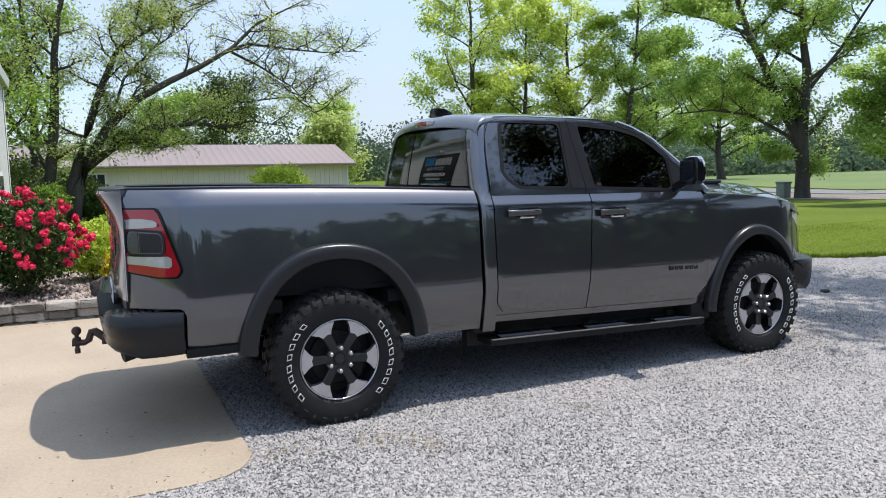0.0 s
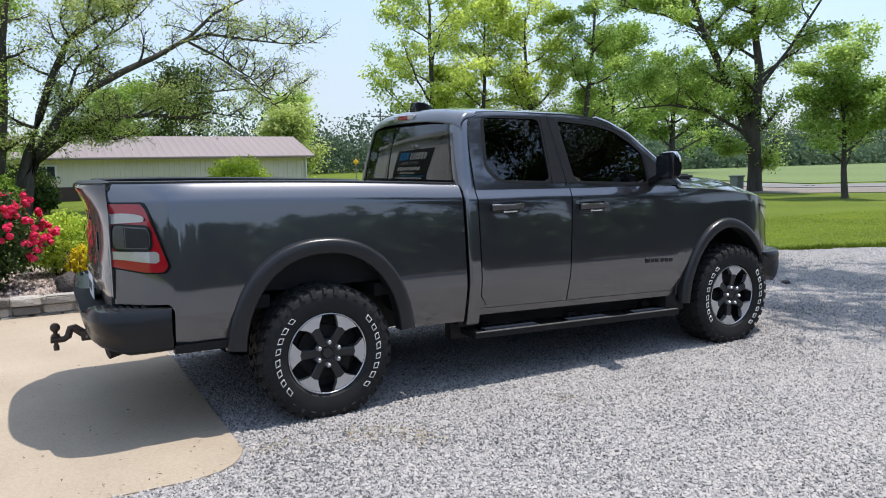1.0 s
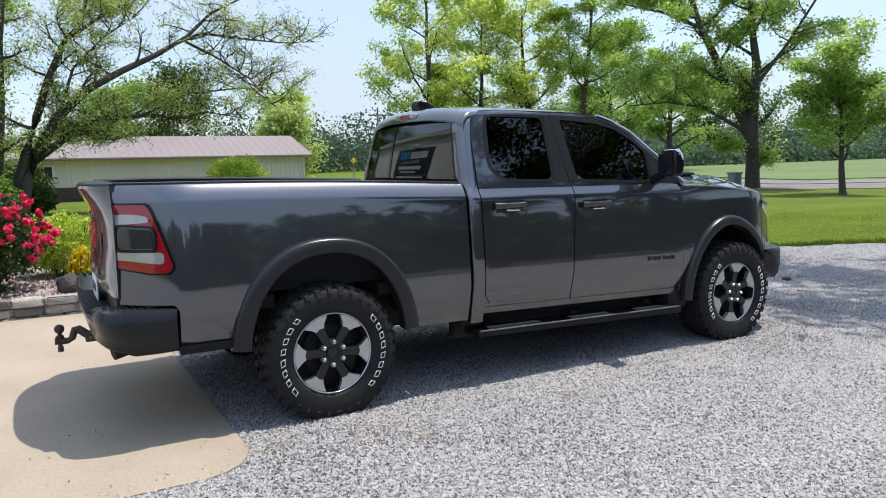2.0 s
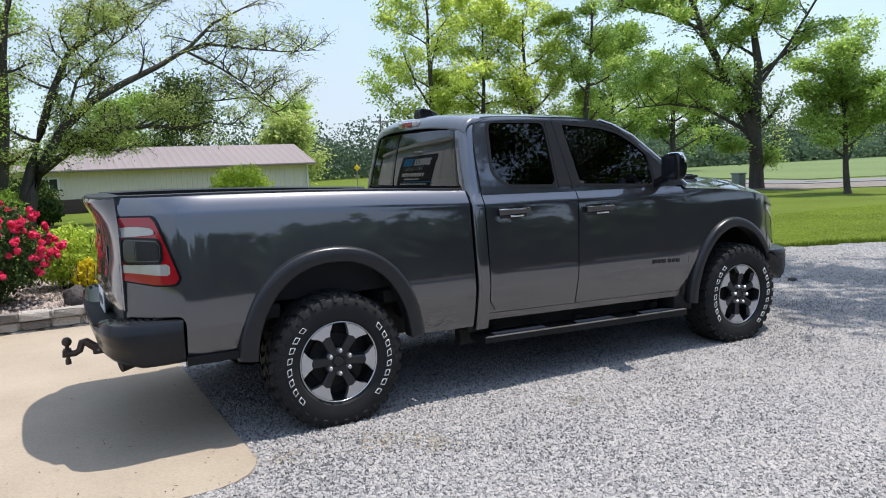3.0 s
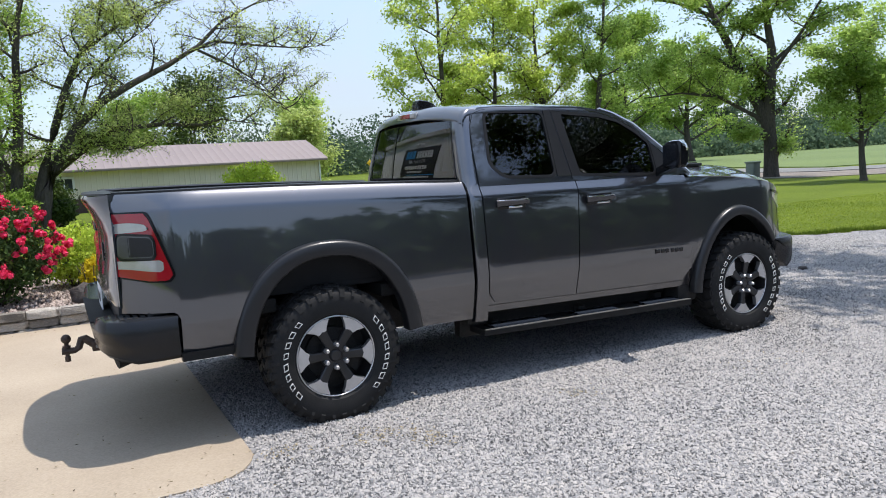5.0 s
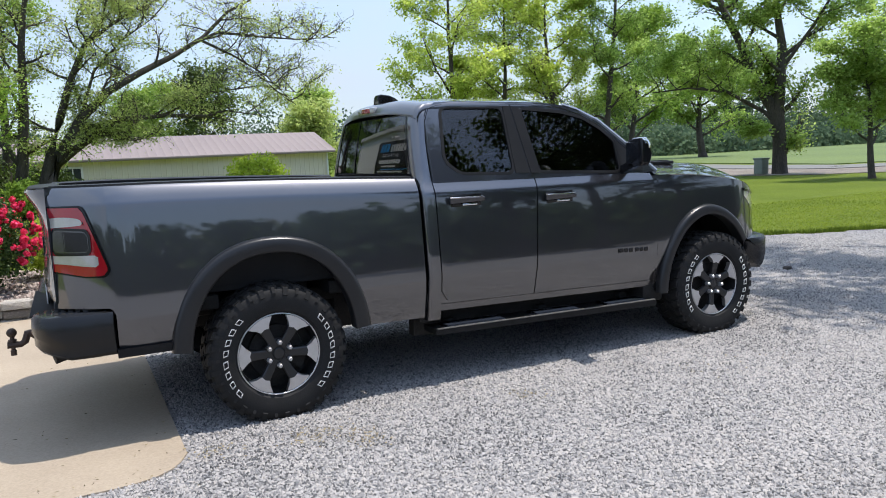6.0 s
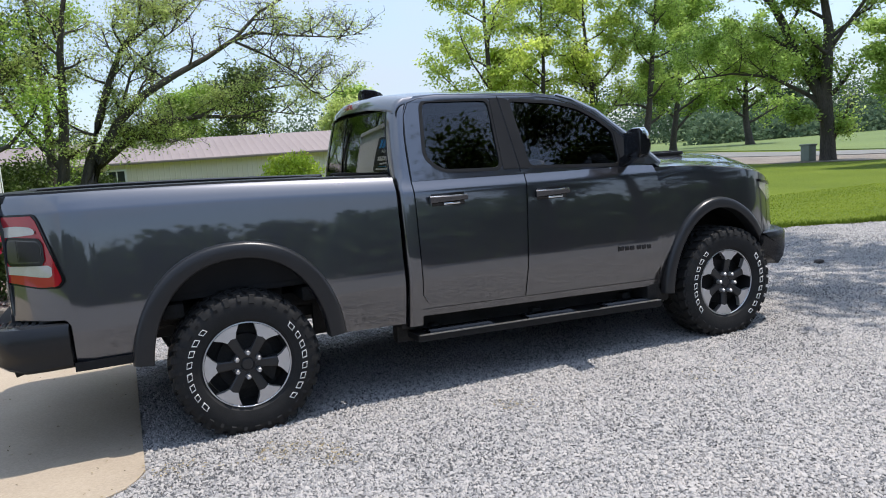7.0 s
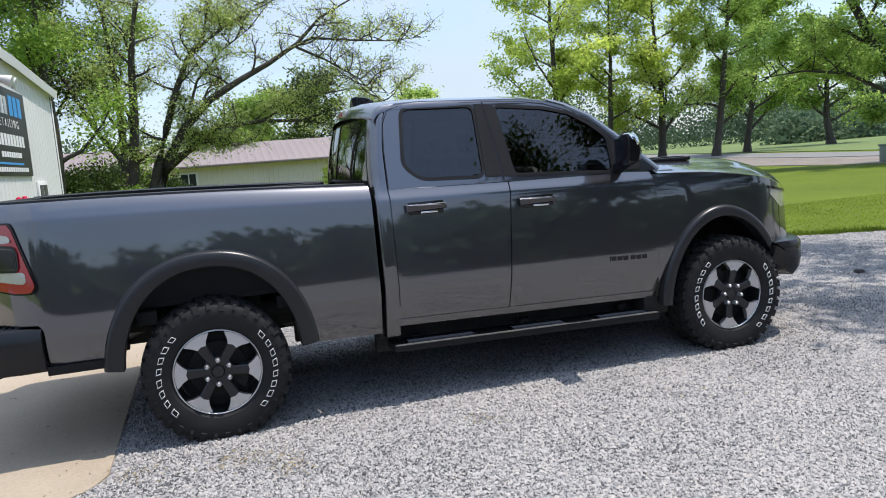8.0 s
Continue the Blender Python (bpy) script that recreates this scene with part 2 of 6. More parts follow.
banner_black = surface("printed_banner", (0.018, 0.018, 0.02), (0.03, 0.03, 0.033), 3, 60, 0.5, 0.08, 0.05)
banner_white = surface("banner_white", (0.66, 0.66, 0.67), (0.76, 0.76, 0.77), 3, 60, 0.5, 0.08, 0)
banner_blue = surface("banner_blue", (0.03, 0.24, 0.55), (0.05, 0.31, 0.66), 3, 60, 0.5, 0.08, 0)
bark = surface("grey_brown_bark", (0.024, 0.020, 0.016), (0.105, 0.088, 0.072), 3, 26, 0.9, 0.06, 1.0, stretch=(1, 1, 0.25), reach=0.04)
wood_pole = surface("weathered_pole", (0.12, 0.10, 0.085), (0.22, 0.19, 0.16), 2, 20, 0.9, 0.05, 0.4, stretch=(1, 1, 0.1))
leaf_bright = leafy("fresh_leaves", (0.31, 0.42, 0.06), (0.74, 0.82, 0.21), 0.62)
leaf_mid = leafy("maple_leaves", (0.19, 0.31, 0.055), (0.58, 0.72, 0.20), 0.58)
leaf_dark = leafy("dense_leaves", (0.11, 0.21, 0.030), (0.42, 0.58, 0.11), 0.48)
leaf_willow = leafy("willow_leaves", (0.22, 0.30, 0.07), (0.62, 0.70, 0.25), 0.55)
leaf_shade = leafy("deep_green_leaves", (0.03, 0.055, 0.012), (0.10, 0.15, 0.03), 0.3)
# aerial haze is painted in: paler, bluer leaf colour for distance
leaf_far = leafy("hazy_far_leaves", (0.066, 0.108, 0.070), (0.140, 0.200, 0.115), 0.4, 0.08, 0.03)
litter_brown = leafy("dry_litter", (0.07, 0.05, 0.03), (0.34, 0.27, 0.13), 0.15, 4)
moss = leafy("straw_moss", (0.24, 0.19, 0.10), (0.38, 0.31, 0.18), 0.2, 4)
leaf_rose = leafy("rose_leaves", (0.020, 0.045, 0.012), (0.075, 0.13, 0.03), 0.25, 3)
leaf_lime = leafy("lime_shrub_leaves", (0.25, 0.36, 0.03), (0.58, 0.68, 0.10), 0.45, 3)
leaf_gold = leafy("gold_shrub_leaves", (0.50, 0.38, 0.01), (0.75, 0.62, 0.03), 0.3, 3)
petal = leafy("pink_red_petals", (0.64, 0.012, 0.060), (0.93, 0.08, 0.20), 0.25, 5)
utility_green = surface("utility_green", (0.16, 0.19, 0.16), (0.25, 0.28, 0.24), 2, 20, 0.6, 0.1, 0.1)
sign_yellow = surface("sign_yellow", (0.7, 0.42, 0.02), (0.8, 0.5, 0.03), 2, 20, 0.5, 0.1, 0)


# ---- building helpers ----
def part(name, bm, material, parent=None, label="", angle=38, kind=""):
    """Links a bmesh as one mesh object under a thing or a part."""
    bmesh.ops.recalc_face_normals(bm, faces=bm.faces)
    me = bpy.data.meshes.new(name)
    bm.to_mesh(me)
    bm.free()
    return mesh_part(name, me, material, parent, label, angle, kind)


def mesh_part(name, me, material, parent=None, label="", angle=38, kind=""):
    me.polygons.foreach_set("use_smooth", [True] * len(me.polygons))
    if angle:
        me.set_sharp_from_angle(angle=radians(angle))
    if not me.materials:
        me.materials.append(material)
    ob = new(name, me)
    ob.parent = parent
    return tagged(ob, label, kind=kind)


def thing(name, at, label, category, group=""):
    ob = new(name)
    ob.empty_display_size = 0.2
    ob.location = at
    return tagged(ob, label, category, group)


def box(bm, lo, hi, bevel=0.0, steps=2):
    lo, hi = Vector(lo), Vector(hi)
    got = bmesh.ops.create_cube(bm, size=1, matrix=Matrix.Translation((lo + hi) / 2) @ Matrix.Diagonal((*(hi - lo), 1)))
    if bevel:
        edges = list({e for v in got["verts"] for e in v.link_edges})
        bmesh.ops.bevel(bm, geom=edges, offset=bevel, segments=steps, profile=0.5, affect="EDGES")
    return bm


def boxed(lo, hi, bevel=0.0, steps=2):
    return box(bmesh.new(), lo, hi, bevel, steps)


def loft(bm, rings, closed=True, cap=True):
    """Joins rings of equally many points with quads."""
    made = [[bm.verts.new(p) for p in ring] for ring in rings]
    for a, b in zip(made, made[1:]):
        k = len(a)
        for i in range(k if closed else k - 1):
            j = (i + 1) % k
            bm.faces.new((a[i], a[j], b[j], b[i]))
    if cap and closed:
        bm.faces.new(made[0])
        bm.faces.new(made[-1][::-1])
    return bm


def tube(bm, path, radius, sides=10, cap=True):
    """A round bar along a path; radius is a number or one for each point."""
    path = [Vector(p) for p in path]
    radii = radius if isinstance(radius, (list, tuple)) else [radius] * len(path)
    rings = []
    for i, p in enumerate(path):
        d = (path[min(i + 1, len(path) - 1)] - path[max(i - 1, 0)]).normalized()
        side = d.cross(Vector((0, 0, 1)) if abs(d.z) < 0.95 else Vector((1, 0, 0))).normalized()
        other = side.cross(d)
        rings.append([p + radii[i] * (math.cos(a) * side + math.sin(a) * other) for a in (2 * math.pi * k / sides for k in range(sides))])
    return loft(bm, rings, True, cap)


def table(*pairs):
    """A smooth curve through pairs of (place, value)."""
    xs, ys = [p[0] for p in pairs], [p[1] for p in pairs]
    slopes = []
    for i in range(len(xs)):
        a, b = max(i - 1, 0), min(i + 1, len(xs) - 1)
        slopes.append((ys[b] - ys[a]) / (xs[b] - xs[a]))

    def at(x):
        if x <= xs[0]:
            return ys[0]
        if x >= xs[-1]:
            return ys[-1]
        i = max(k for k in range(len(xs)) if xs[k] <= x)
        h = xs[i + 1] - xs[i]
        t = (x - xs[i]) / h
        return ((2 * t**3 - 3 * t**2 + 1) * ys[i] + (t**3 - 2 * t**2 + t) * h * slopes[i]
                + (3 * t**2 - 2 * t**3) * ys[i + 1] + (t**3 - t**2) * h * slopes[i + 1])
    return at


def skin(cols, low, high, out, side, rows=14, fold=0.025, lift=0.0, ladder=None):
    """A pressed panel: columns along x from low(x) to high(x), pushed out to out(x, z), with folded edges."""
    bm = bmesh.new()
    grid = []
    for x in cols:
        a, b = low(x), high(x)
        zs = ladder(a, b) if ladder else [a + (b - a) * k / rows for k in range(rows + 1)]
        rows = len(zs) - 1
        grid.append([bm.verts.new((x, side * (out(x, z) + lift), z)) for z in zs])
    for p, q in zip(grid, grid[1:]):
        for k in range(rows):
            bm.faces.new((p[k], q[k], q[k + 1], p[k + 1]))
    if fold:
        rim = [g[0] for g in grid] + grid[-1][1:] + [g[-1] for g in grid[-2::-1]] + grid[0][-2:0:-1]
        inner = [bm.verts.new((v.co.x, v.co.y - side * fold, v.co.z)) for v in rim]
        for i in range(len(rim)):
            j = (i + 1) % len(rim)
            bm.faces.new((rim[i], rim[j], inner[j], inner[i]))
    return bm


def steps(a, b, n):
    return [a + (b - a) * k / n for k in range(n + 1)]


def plate(outline, out, side, thick=0.01, holes=(), lift=0.0):
    """A sheet with an (x, z) outline and holes, laid on out(x, z) and given thickness inwards."""
    bm = bmesh.new()
    edges = []
    for loop in (outline, *holes):
        vs = [bm.verts.new((x, side * (out(x, z) + lift), z)) for x, z in loop]
        edges += [bm.edges.new((vs[i], vs[(i + 1) % len(vs)])) for i in range(len(vs))]
    bmesh.ops.triangle_fill(bm, use_beauty=True, use_dissolve=False, edges=edges)
    got = bmesh.ops.extrude_face_region(bm, geom=bm.faces[:])
    for v in got["geom"]:
        if isinstance(v, bmesh.types.BMVert):
            v.co.y -= side * thick
    return bm


def rounded(points, r=0.02, n=4):
    """An outline with its corners rounded."""
    out = []
    k = len(points)
    for i in range(k):
        p, a, b = Vector(points[i]), Vector(points[i - 1]), Vector(points[(i + 1) % k])
        u, v = (a - p), (b - p)
        d = min(r, u.length * 0.45, v.length * 0.45)
        s, e = p + u.normalized() * d, p + v.normalized() * d
        for j in range(n + 1):
            t = j / n
            out.append(tuple((1 - t) ** 2 * s + 2 * t * (1 - t) * p + t * t * e))
    return out


def widened(points, by):
    """An outline moved outwards by that much."""
    k = len(points)
    area = sum(points[i][0] * points[(i + 1) % k][1] - points[(i + 1) % k][0] * points[i][1] for i in range(k))
    s = 1 if area > 0 else -1
    out = []
    for i in range(k):
        p, a, b = Vector(points[i]), Vector(points[i - 1]), Vector(points[(i + 1) % k])
        n1, n2 = (p - a).normalized(), (b - p).normalized()
        n = Vector((n1.y + n2.y, -n1.x - n2.x)).normalized() * s
        out.append(tuple(p + n * by))
    return out


def ring_of(outline, out, side, width, thick=0.012, lift=0.004):
    """A flat band round an outline."""
    bm = bmesh.new()
    big = widened(outline, width)
    rings = []
    for pts, l in ((outline, lift - thick), (outline, lift), (big, lift), (big, lift - thick)):
        rings.append([(x, side * (out(x, z) + l), z) for x, z in pts])
    made = [[bm.verts.new(p) for p in r] for r in rings]
    k = len(outline)
    for a, b in zip(made, made[1:]):
        for i in range(k):
            bm.faces.new((a[i], a[(i + 1) % k], b[(i + 1) % k], b[i]))
    return bm


def pydata(verts, faces, name):
    me = bpy.data.meshes.new(name)
    me.from_pydata([tuple(v) for v in verts], [], [tuple(f) for f in faces])
    return me


def soup(points, sides, name):
    """Many separate small polygons of the same number of sides, from an array (count, sides, 3)."""
    count = len(points)
    me = bpy.data.meshes.new(name)
    me.vertices.add(count * sides)
    me.vertices.foreach_set("co", np.asarray(points, dtype=np.float32).reshape(-1))
    me.loops.add(count * sides)
    me.loops.foreach_set("vertex_index", np.arange(count * sides, dtype=np.int32))
    me.polygons.add(count)
    me.polygons.foreach_set("loop_start", np.arange(0, count * sides, sides, dtype=np.int32))
    me.update(calc_edges=True)
    return me


def leaves_at(centres, size, rng, droop=0.0, ratio=0.5, level=0.0):
    """Diamond leaves at the centres, turned every way; level lays them flatter, face up."""
    k = len(centres)
    a = rng.normal(size=(k, 3))
    a[:, 2] -= droop
    a /= np.linalg.norm(a, axis=1)[:, None]
    face = rng.normal(size=(k, 3))
    face[:, 2] += 3 * level
    a[:, 2] *= 1 - 0.5 * level
    b = np.cross(a, face)
    b /= np.linalg.norm(b, axis=1)[:, None]
    s = size * rng.uniform(0.6, 1.3, (k, 1))
    return np.stack([centres - a * s, centres + b * s * ratio, centres + a * s, centres - b * s * ratio], axis=1)


# ---- ground ----
def slope(x, y):
    """The lawn falls away gently towards the house."""
    return -0.012 * max(0.0, min(y, 90.0) - 12.0) if x < 22 else -0.012 * max(0.0, min(y, 90.0) - 12.0) * max(0.0, 1 - (x - 22) / 20)


def ground_sheet():
    bm = bmesh.new()
    xs = [-900, -300, -100, -40, -20, -10, -5, 0, 5, 10, 15, 20, 25, 30, 40, 60, 100, 300, 900]
    ys = [-900, -300, -100, -40, -20, 0, 6, 12, 16, 20, 26, 32, 38, 44, 60, 90, 150, 400, 900]
    g = [[bm.verts.new((x, y, slope(x, y) - 0.03)) for y in ys] for x in xs]
    for a, b in zip(g, g[1:]):
        for k in range(len(ys) - 1):
            bm.faces.new((a[k], b[k], b[k + 1], a[k + 1]))
    tagged(part("ground", bm, lawn), "mown green lawn on gently falling ground", "lawn", kind="structure")


def flat(name, outline, z, thick, material, label, category):
    bm = bmesh.new()
    f = bm.faces.new([bm.verts.new((x, y, z)) for x, y in outline])
    got = bmesh.ops.extrude_face_region(bm, geom=[f])
    for v in got["geom"]:
        if isinstance(v, bmesh.types.BMVert):
            v.co.z -= thick
    return tagged(part(name, bm, material), label, category, kind="structure")


GRASS_EDGE = ((40, -10.4), (20, -1.75), (14.5, 0.65), (11.1, 2.17), (9.5, 2.75), (8.4, 3.3), (6.5, 4.3), (4.0, 5.2), (1.0, 5.6))
ground_sheet()
# unseen rear stretch is added gravel, keeping green lawn out of the paint's reflections
flat("driveway", ((-30, -66), (40, -66), *GRASS_EDGE, (-0.6, 5.6), (-0.66, 3.4), (-0.66, -1.2), (-1.0, -1.45), (-30, -1.5)), 0.0, 0.1, gravel,
     "pale grey crushed-stone gravel driveway", "driveway")
slab = flat("concrete_apron", ((-0.604, -1.28), (-0.604, 3.5), (-14, 3.5), (-14, -1.596), (-0.955, -1.556), (-0.86, -1.545), (-0.775, -1.515), (-0.70, -1.46), (-0.65, -1.39)), 0.008, 0.12, concrete,
            "tan brushed concrete apron with stained edges", "pavement")


def road():
    """The country road with its stony shoulder, running past the lawn."""
    near = [(120, -28), (60, -2), (40, 7.5), (30, 12.8), (27, 15.6), (26, 20), (27.5, 30), (32, 48), (44, 90), (60, 150)]
    for name, wide, lo, z, mat, label in (("road_shoulder", 9.9, 0.0, 0.0, shoulder, "stony grey-brown road shoulder"),
                                          ("road", 9.4, 5.6, 0.03, asphalt, "pale grey two-lane country road")):
        bm = bmesh.new()
        rows = []
        for i, p in enumerate(near):
            a, b = Vector(near[max(i - 1, 0)]), Vector(near[min(i + 1, len(near) - 1)])
            d = (b - a).normalized()
            side = Vector((d.y, -d.x))
            row = []
            for s, dz in ((lo, -0.2), (lo, 0), (lo + (wide - lo) * 0.5, 0), (wide, 0), (wide, -0.2)):
                q = Vector(p) + side * s
                row.append((q.x, q.y, slope(q.x, q.y) + z + dz))
            rows.append(row)
        loft(bm, rows, False)
        tagged(part(name, bm, mat), label, "road", kind="structure")


road()
flat("crop_field", ((37, 22), (140, -12), (420, 40), (420, 330), (120, 300), (52, 80)), -0.01, 0.3, field, "pale green young crop field", "field")


def garden_wall():
    """Two dry-laid courses of split-faced block on a buried one."""
    wall = tagged(part("garden_wall", boxed((-6.4, 3.62, -0.05), (0.9, 3.72, 0.16), 0.01), block_stone), "low dry-laid retaining wall of tan and grey split blocks", "garden wall",
                  kind="structure")
    rng = random.Random(4)
    shapes = []
    for k in range(5):
        bm = bmesh.new()
        bmesh.ops.create_cube(bm, size=1)
        bmesh.ops.bevel(bm, geom=bm.edges[:], offset=0.09, segments=2, affect="EDGES")
        for v in bm.verts:
            v.co += Vector((rng.uniform(-0.028, 0.028), rng.uniform(-0.065, 0.065), rng.uniform(-0.04, 0.04)))
        me = bpy.data.meshes.new("block")
        bm.to_mesh(me)
        bm.free()
        me.materials.append(block_stone)
        shapes.append(me)
    for course, (z, h, y) in enumerate(((-0.055, 0.08, 3.50), (0.03, 0.092, 3.52), (0.125, 0.085, 3.50))):
        x = -6.4 + 0.14 * course
        while x < 0.9:
            w = rng.choice((0.29, 0.30, 0.31, 0.42 if course == 2 else 0.3))
            b = new("block", shapes[rng.randrange(5)])
            b.parent = wall
            b.matrix_basis = pose(x + w / 2, y + 0.09 + rng.uniform(-0.008, 0.008), z + h / 2, 0, 0, rng.uniform(-1.2, 1.2)) @ Matrix.Diagonal((w - 0.006, 0.19, h, 1))
            x += w


garden_wall()


def chips(name, count, where, size, material, label, seed, height):
    """Loose angular stones, each a squat leaning pyramid with its own turn."""
    rng = np.random.default_rng(seed)
    pts = where(rng, count)
    k = len(pts)
    turn = rng.uniform(0, 2 * np.pi, (k, 1)) + np.arange(4) * np.pi / 2 + rng.normal(0, 0.25, (k, 4))
    r = size * rng.lognormal(0, 0.30, (k, 1)) * rng.uniform(0.65, 1.3, (k, 4))
    v = np.zeros((k, 5, 3))
    v[:, :4, 0], v[:, :4, 1] = np.cos(turn) * r, np.sin(turn) * r
    v[:, :4, 2] = rng.normal(0, size * 0.25, (k, 4)) - size * 0.35
    v[:, 4, :2] = rng.normal(0, size * 0.38, (k, 2))
    v[:, 4, 2] = size * rng.uniform(0.5, 1.3, k)
    v += pts[:, None, :]
    v[:, :, 2] += height
    tri = np.array([(0, 1, 4), (1, 2, 4), (2, 3, 4), (3, 0, 4)])
    me = bpy.data.meshes.new(name)
    me.vertices.add(k * 5)
    me.vertices.foreach_set("co", v.astype(np.float32).reshape(-1))
    f = (tri[None] + 5 * np.arange(k)[:, None, None]).reshape(-1)
    me.loops.add(len(f))
    me.loops.foreach_set("vertex_index", f.astype(np.int32))
    me.polygons.add(k * 4)
    me.polygons.foreach_set("loop_start", np.arange(0, len(f), 3, dtype=np.int32))
    me.update(calc_edges=True)
    me.materials.append(material)
    ob = new(name, me)
    return tagged(ob, label, "gravel", kind="stuff")


def on_drive(rng, count):
    """Stones thin out with the distance from the near edge of the drive."""
    x = rng.uniform(-1.8, 11.0, count)
    y = np.where(rng.random(count) < 0.76, rng.uniform(-3.55, 0.5, count), rng.uniform(0.5, 5.3, count))
    loose = rng.random(count) < 0.12
    x, y = np.where(loose, rng.normal(3, 5.5, count), x), np.where(loose, rng.normal(-2.5, 3.2, count), y)
    on_slab = (x < -0.59 + 0.012 * np.sin(y * 9)) & (y > -1.54 + 0.012 * np.sin(x * 7)) & (y > -1.36 - 0.8 * (-0.6 - x))
    ragged = rng.normal(0, 0.45, count)
    keep = ~on_slab & (y < 5.6 - 0.45 * np.maximum(x - 3, 0)) & (y < 5.4) & (loose | ((y > -2.75 - 0.55 * x + ragged) & (x < 3.9 + 1.05 * (y + 3.4) + ragged)))
    z = rng.uniform(0, 0.007, count)
    return np.stack([x, y, z], axis=1)[keep]


chips("loose_gravel", 365000, on_drive, 0.0080, stones, "pale grey and pinkish crushed stone chips", 11, 0.001)


def litter():
    """Dry bits and straw on the apron, along its edge and in the gravel."""
    rng = np.random.default_rng(17)
    for name, mat, size, spots, label in (
            ("leaf_litter", litter_brown, 0.011, ((-2.0, 0.2, 1.0, 1.2, 220), (-0.62, -0.3, 0.05, 1.0, 60), (-1.4, -1.5, 0.7, 0.06, 90), (1.5, -1.2, 1.6, 0.5, 60), (-2.4, 3.3, 1.4, 0.12, 90)), "dry brown seed husks and leaf bits"),
            ("straw_tufts", moss, 0.012, ((0.05, -1.42, 0.10, 0.07, 120), (0.30, -1.62, 0.06, 0.09, 110), (1.45, -1.5, 0.07, 0.05, 60), (-0.48, -1.35, 0.08, 0.05, 60), (2.8, -1.7, 0.3, 0.1, 50)), "straw-coloured tufts in the gravel")):
        every = [np.stack([rng.normal(x, w, k), rng.normal(y, h, k), rng.uniform(0.012, 0.02, k)], axis=1) for x, y, w, h, k in spots]
        c = np.concatenate(every)
        q = leaves_at(c, size, rng, 0, 0.4)
        q[:, :, 2] = c[:, None, 2] + (q[:, :, 2] - c[:, None, 2]) * 0.35
        tagged(mesh_part(name, soup(q, 4, name), mat, angle=0), label, "litter", kind="stuff")


litter()
chips("rock_mulch_bed", 11000, lambda g, n: np.stack([g.uniform(-5.5, 0.8, n), g.uniform(3.68, 6.4, n), g.uniform(0, 0.02, n)], axis=1), 0.021, mulch,
      "pinkish grey rock mulch in the flower bed", 12, 0.185)
flat("flower_bed", ((-6.4, 3.7), (0.9, 3.7), (0.9, 6.5), (-6.4, 6.6)), 0.18, 0.3, mulch, "raised flower bed topped with rock mulch", "flower bed")


def grass_blades():
    rng = np.random.default_rng(5)
    k = 90000
    x = 8.0 + 20 * rng.beta(1.0, 1.5, k)
    y = 13 * rng.random(k) - 5.5
    edge = np.interp(x, [p[0] for p in GRASS_EDGE[::-1]], [p[1] for p in GRASS_EDGE[::-1]])
    keep = (y > edge - 0.05 + 0.08 * rng.normal(size=k)) & (y < edge + 9)
    x, y = x[keep], y[keep]
    k = len(x)
    h, a = rng.uniform(0.004, 0.020, k), rng.uniform(0, 2 * np.pi, k)
    w = 0.012
    p = np.stack([x, y, np.full(k, -0.03)], axis=1)
    d = np.stack([np.cos(a) * w, np.sin(a) * w, np.zeros(k)], axis=1)
    tip = p + np.stack([rng.normal(0, 0.02, k), rng.normal(0, 0.02, k), h + 0.006], axis=1)
    tagged(mesh_part("grass", soup(np.stack([p - d, p + d, tip], axis=1), 3, "grass"), blade, angle=0), "short mown grass along the drive", "grass", kind="stuff")
    # ragged darker verge
    k = 9000
    x = rng.uniform(6.5, 17, k)
    edge = np.interp(x, [p[0] for p in GRASS_EDGE[::-1]], [p[1] for p in GRASS_EDGE[::-1]])
    y = edge + np.abs(rng.normal(0, 0.13, k)) - 0.08 + 0.06 * np.sin(x * 5) + 0.05 * np.sin(x * 13)
    p = np.stack([x, y, np.full(k, -0.03)], axis=1)
    a = rng.uniform(0, 2 * np.pi, k)
    d = np.stack([np.cos(a) * 0.010, np.sin(a) * 0.010, np.zeros(k)], axis=1)
    tip = p + np.stack([rng.normal(0, 0.035, k), rng.normal(0, 0.035, k), rng.uniform(0.05, 0.12, k)], axis=1)
    tagged(mesh_part("grass_verge", soup(np.stack([p - d, p + d, tip], axis=1), 3, "grass_verge"), blade_dark, angle=0), "ragged dark grass verge beside the gravel", "grass", kind="stuff")


grass_blades()


# ---- trees ----
def grow(rng, start, way, length, n, up=0.0, wander=0.18):
    pts = [Vector(start)]
    d = Vector(way).normalized()
    for _ in range(n):
        d = (d + Vector((rng.gauss(0, wander), rng.gauss(0, wander), rng.gauss(0, wander) + up))).normalized()
        pts.append(pts[-1] + d * (length / n))
    return pts


def stick(verts, faces, path, r0, r1, sides):
    """A tapered limb added to the lists."""
    first = len(verts)
    n = len(path)
    for i, p in enumerate(path):
        d = (path[min(i + 1, n - 1)] - path[max(i - 1, 0)]).normalized()
        s = d.cross(Vector((0, 0, 1)) if abs(d.z) < 0.95 else Vector((1, 0, 0))).normalized()
        o = s.cross(d)
        r = r0 + (r1 - r0) * i / (n - 1)
        for k in range(sides):
            a = 2 * math.pi * k / sides
            verts.append(p + r * (math.cos(a) * s + math.sin(a) * o))
    for i in range(n - 1):
        for k in range(sides):
            a, b = first + i * sides + k, first + i * sides + (k + 1) % sides
            faces.append((a, b, b + sides, a + sides))


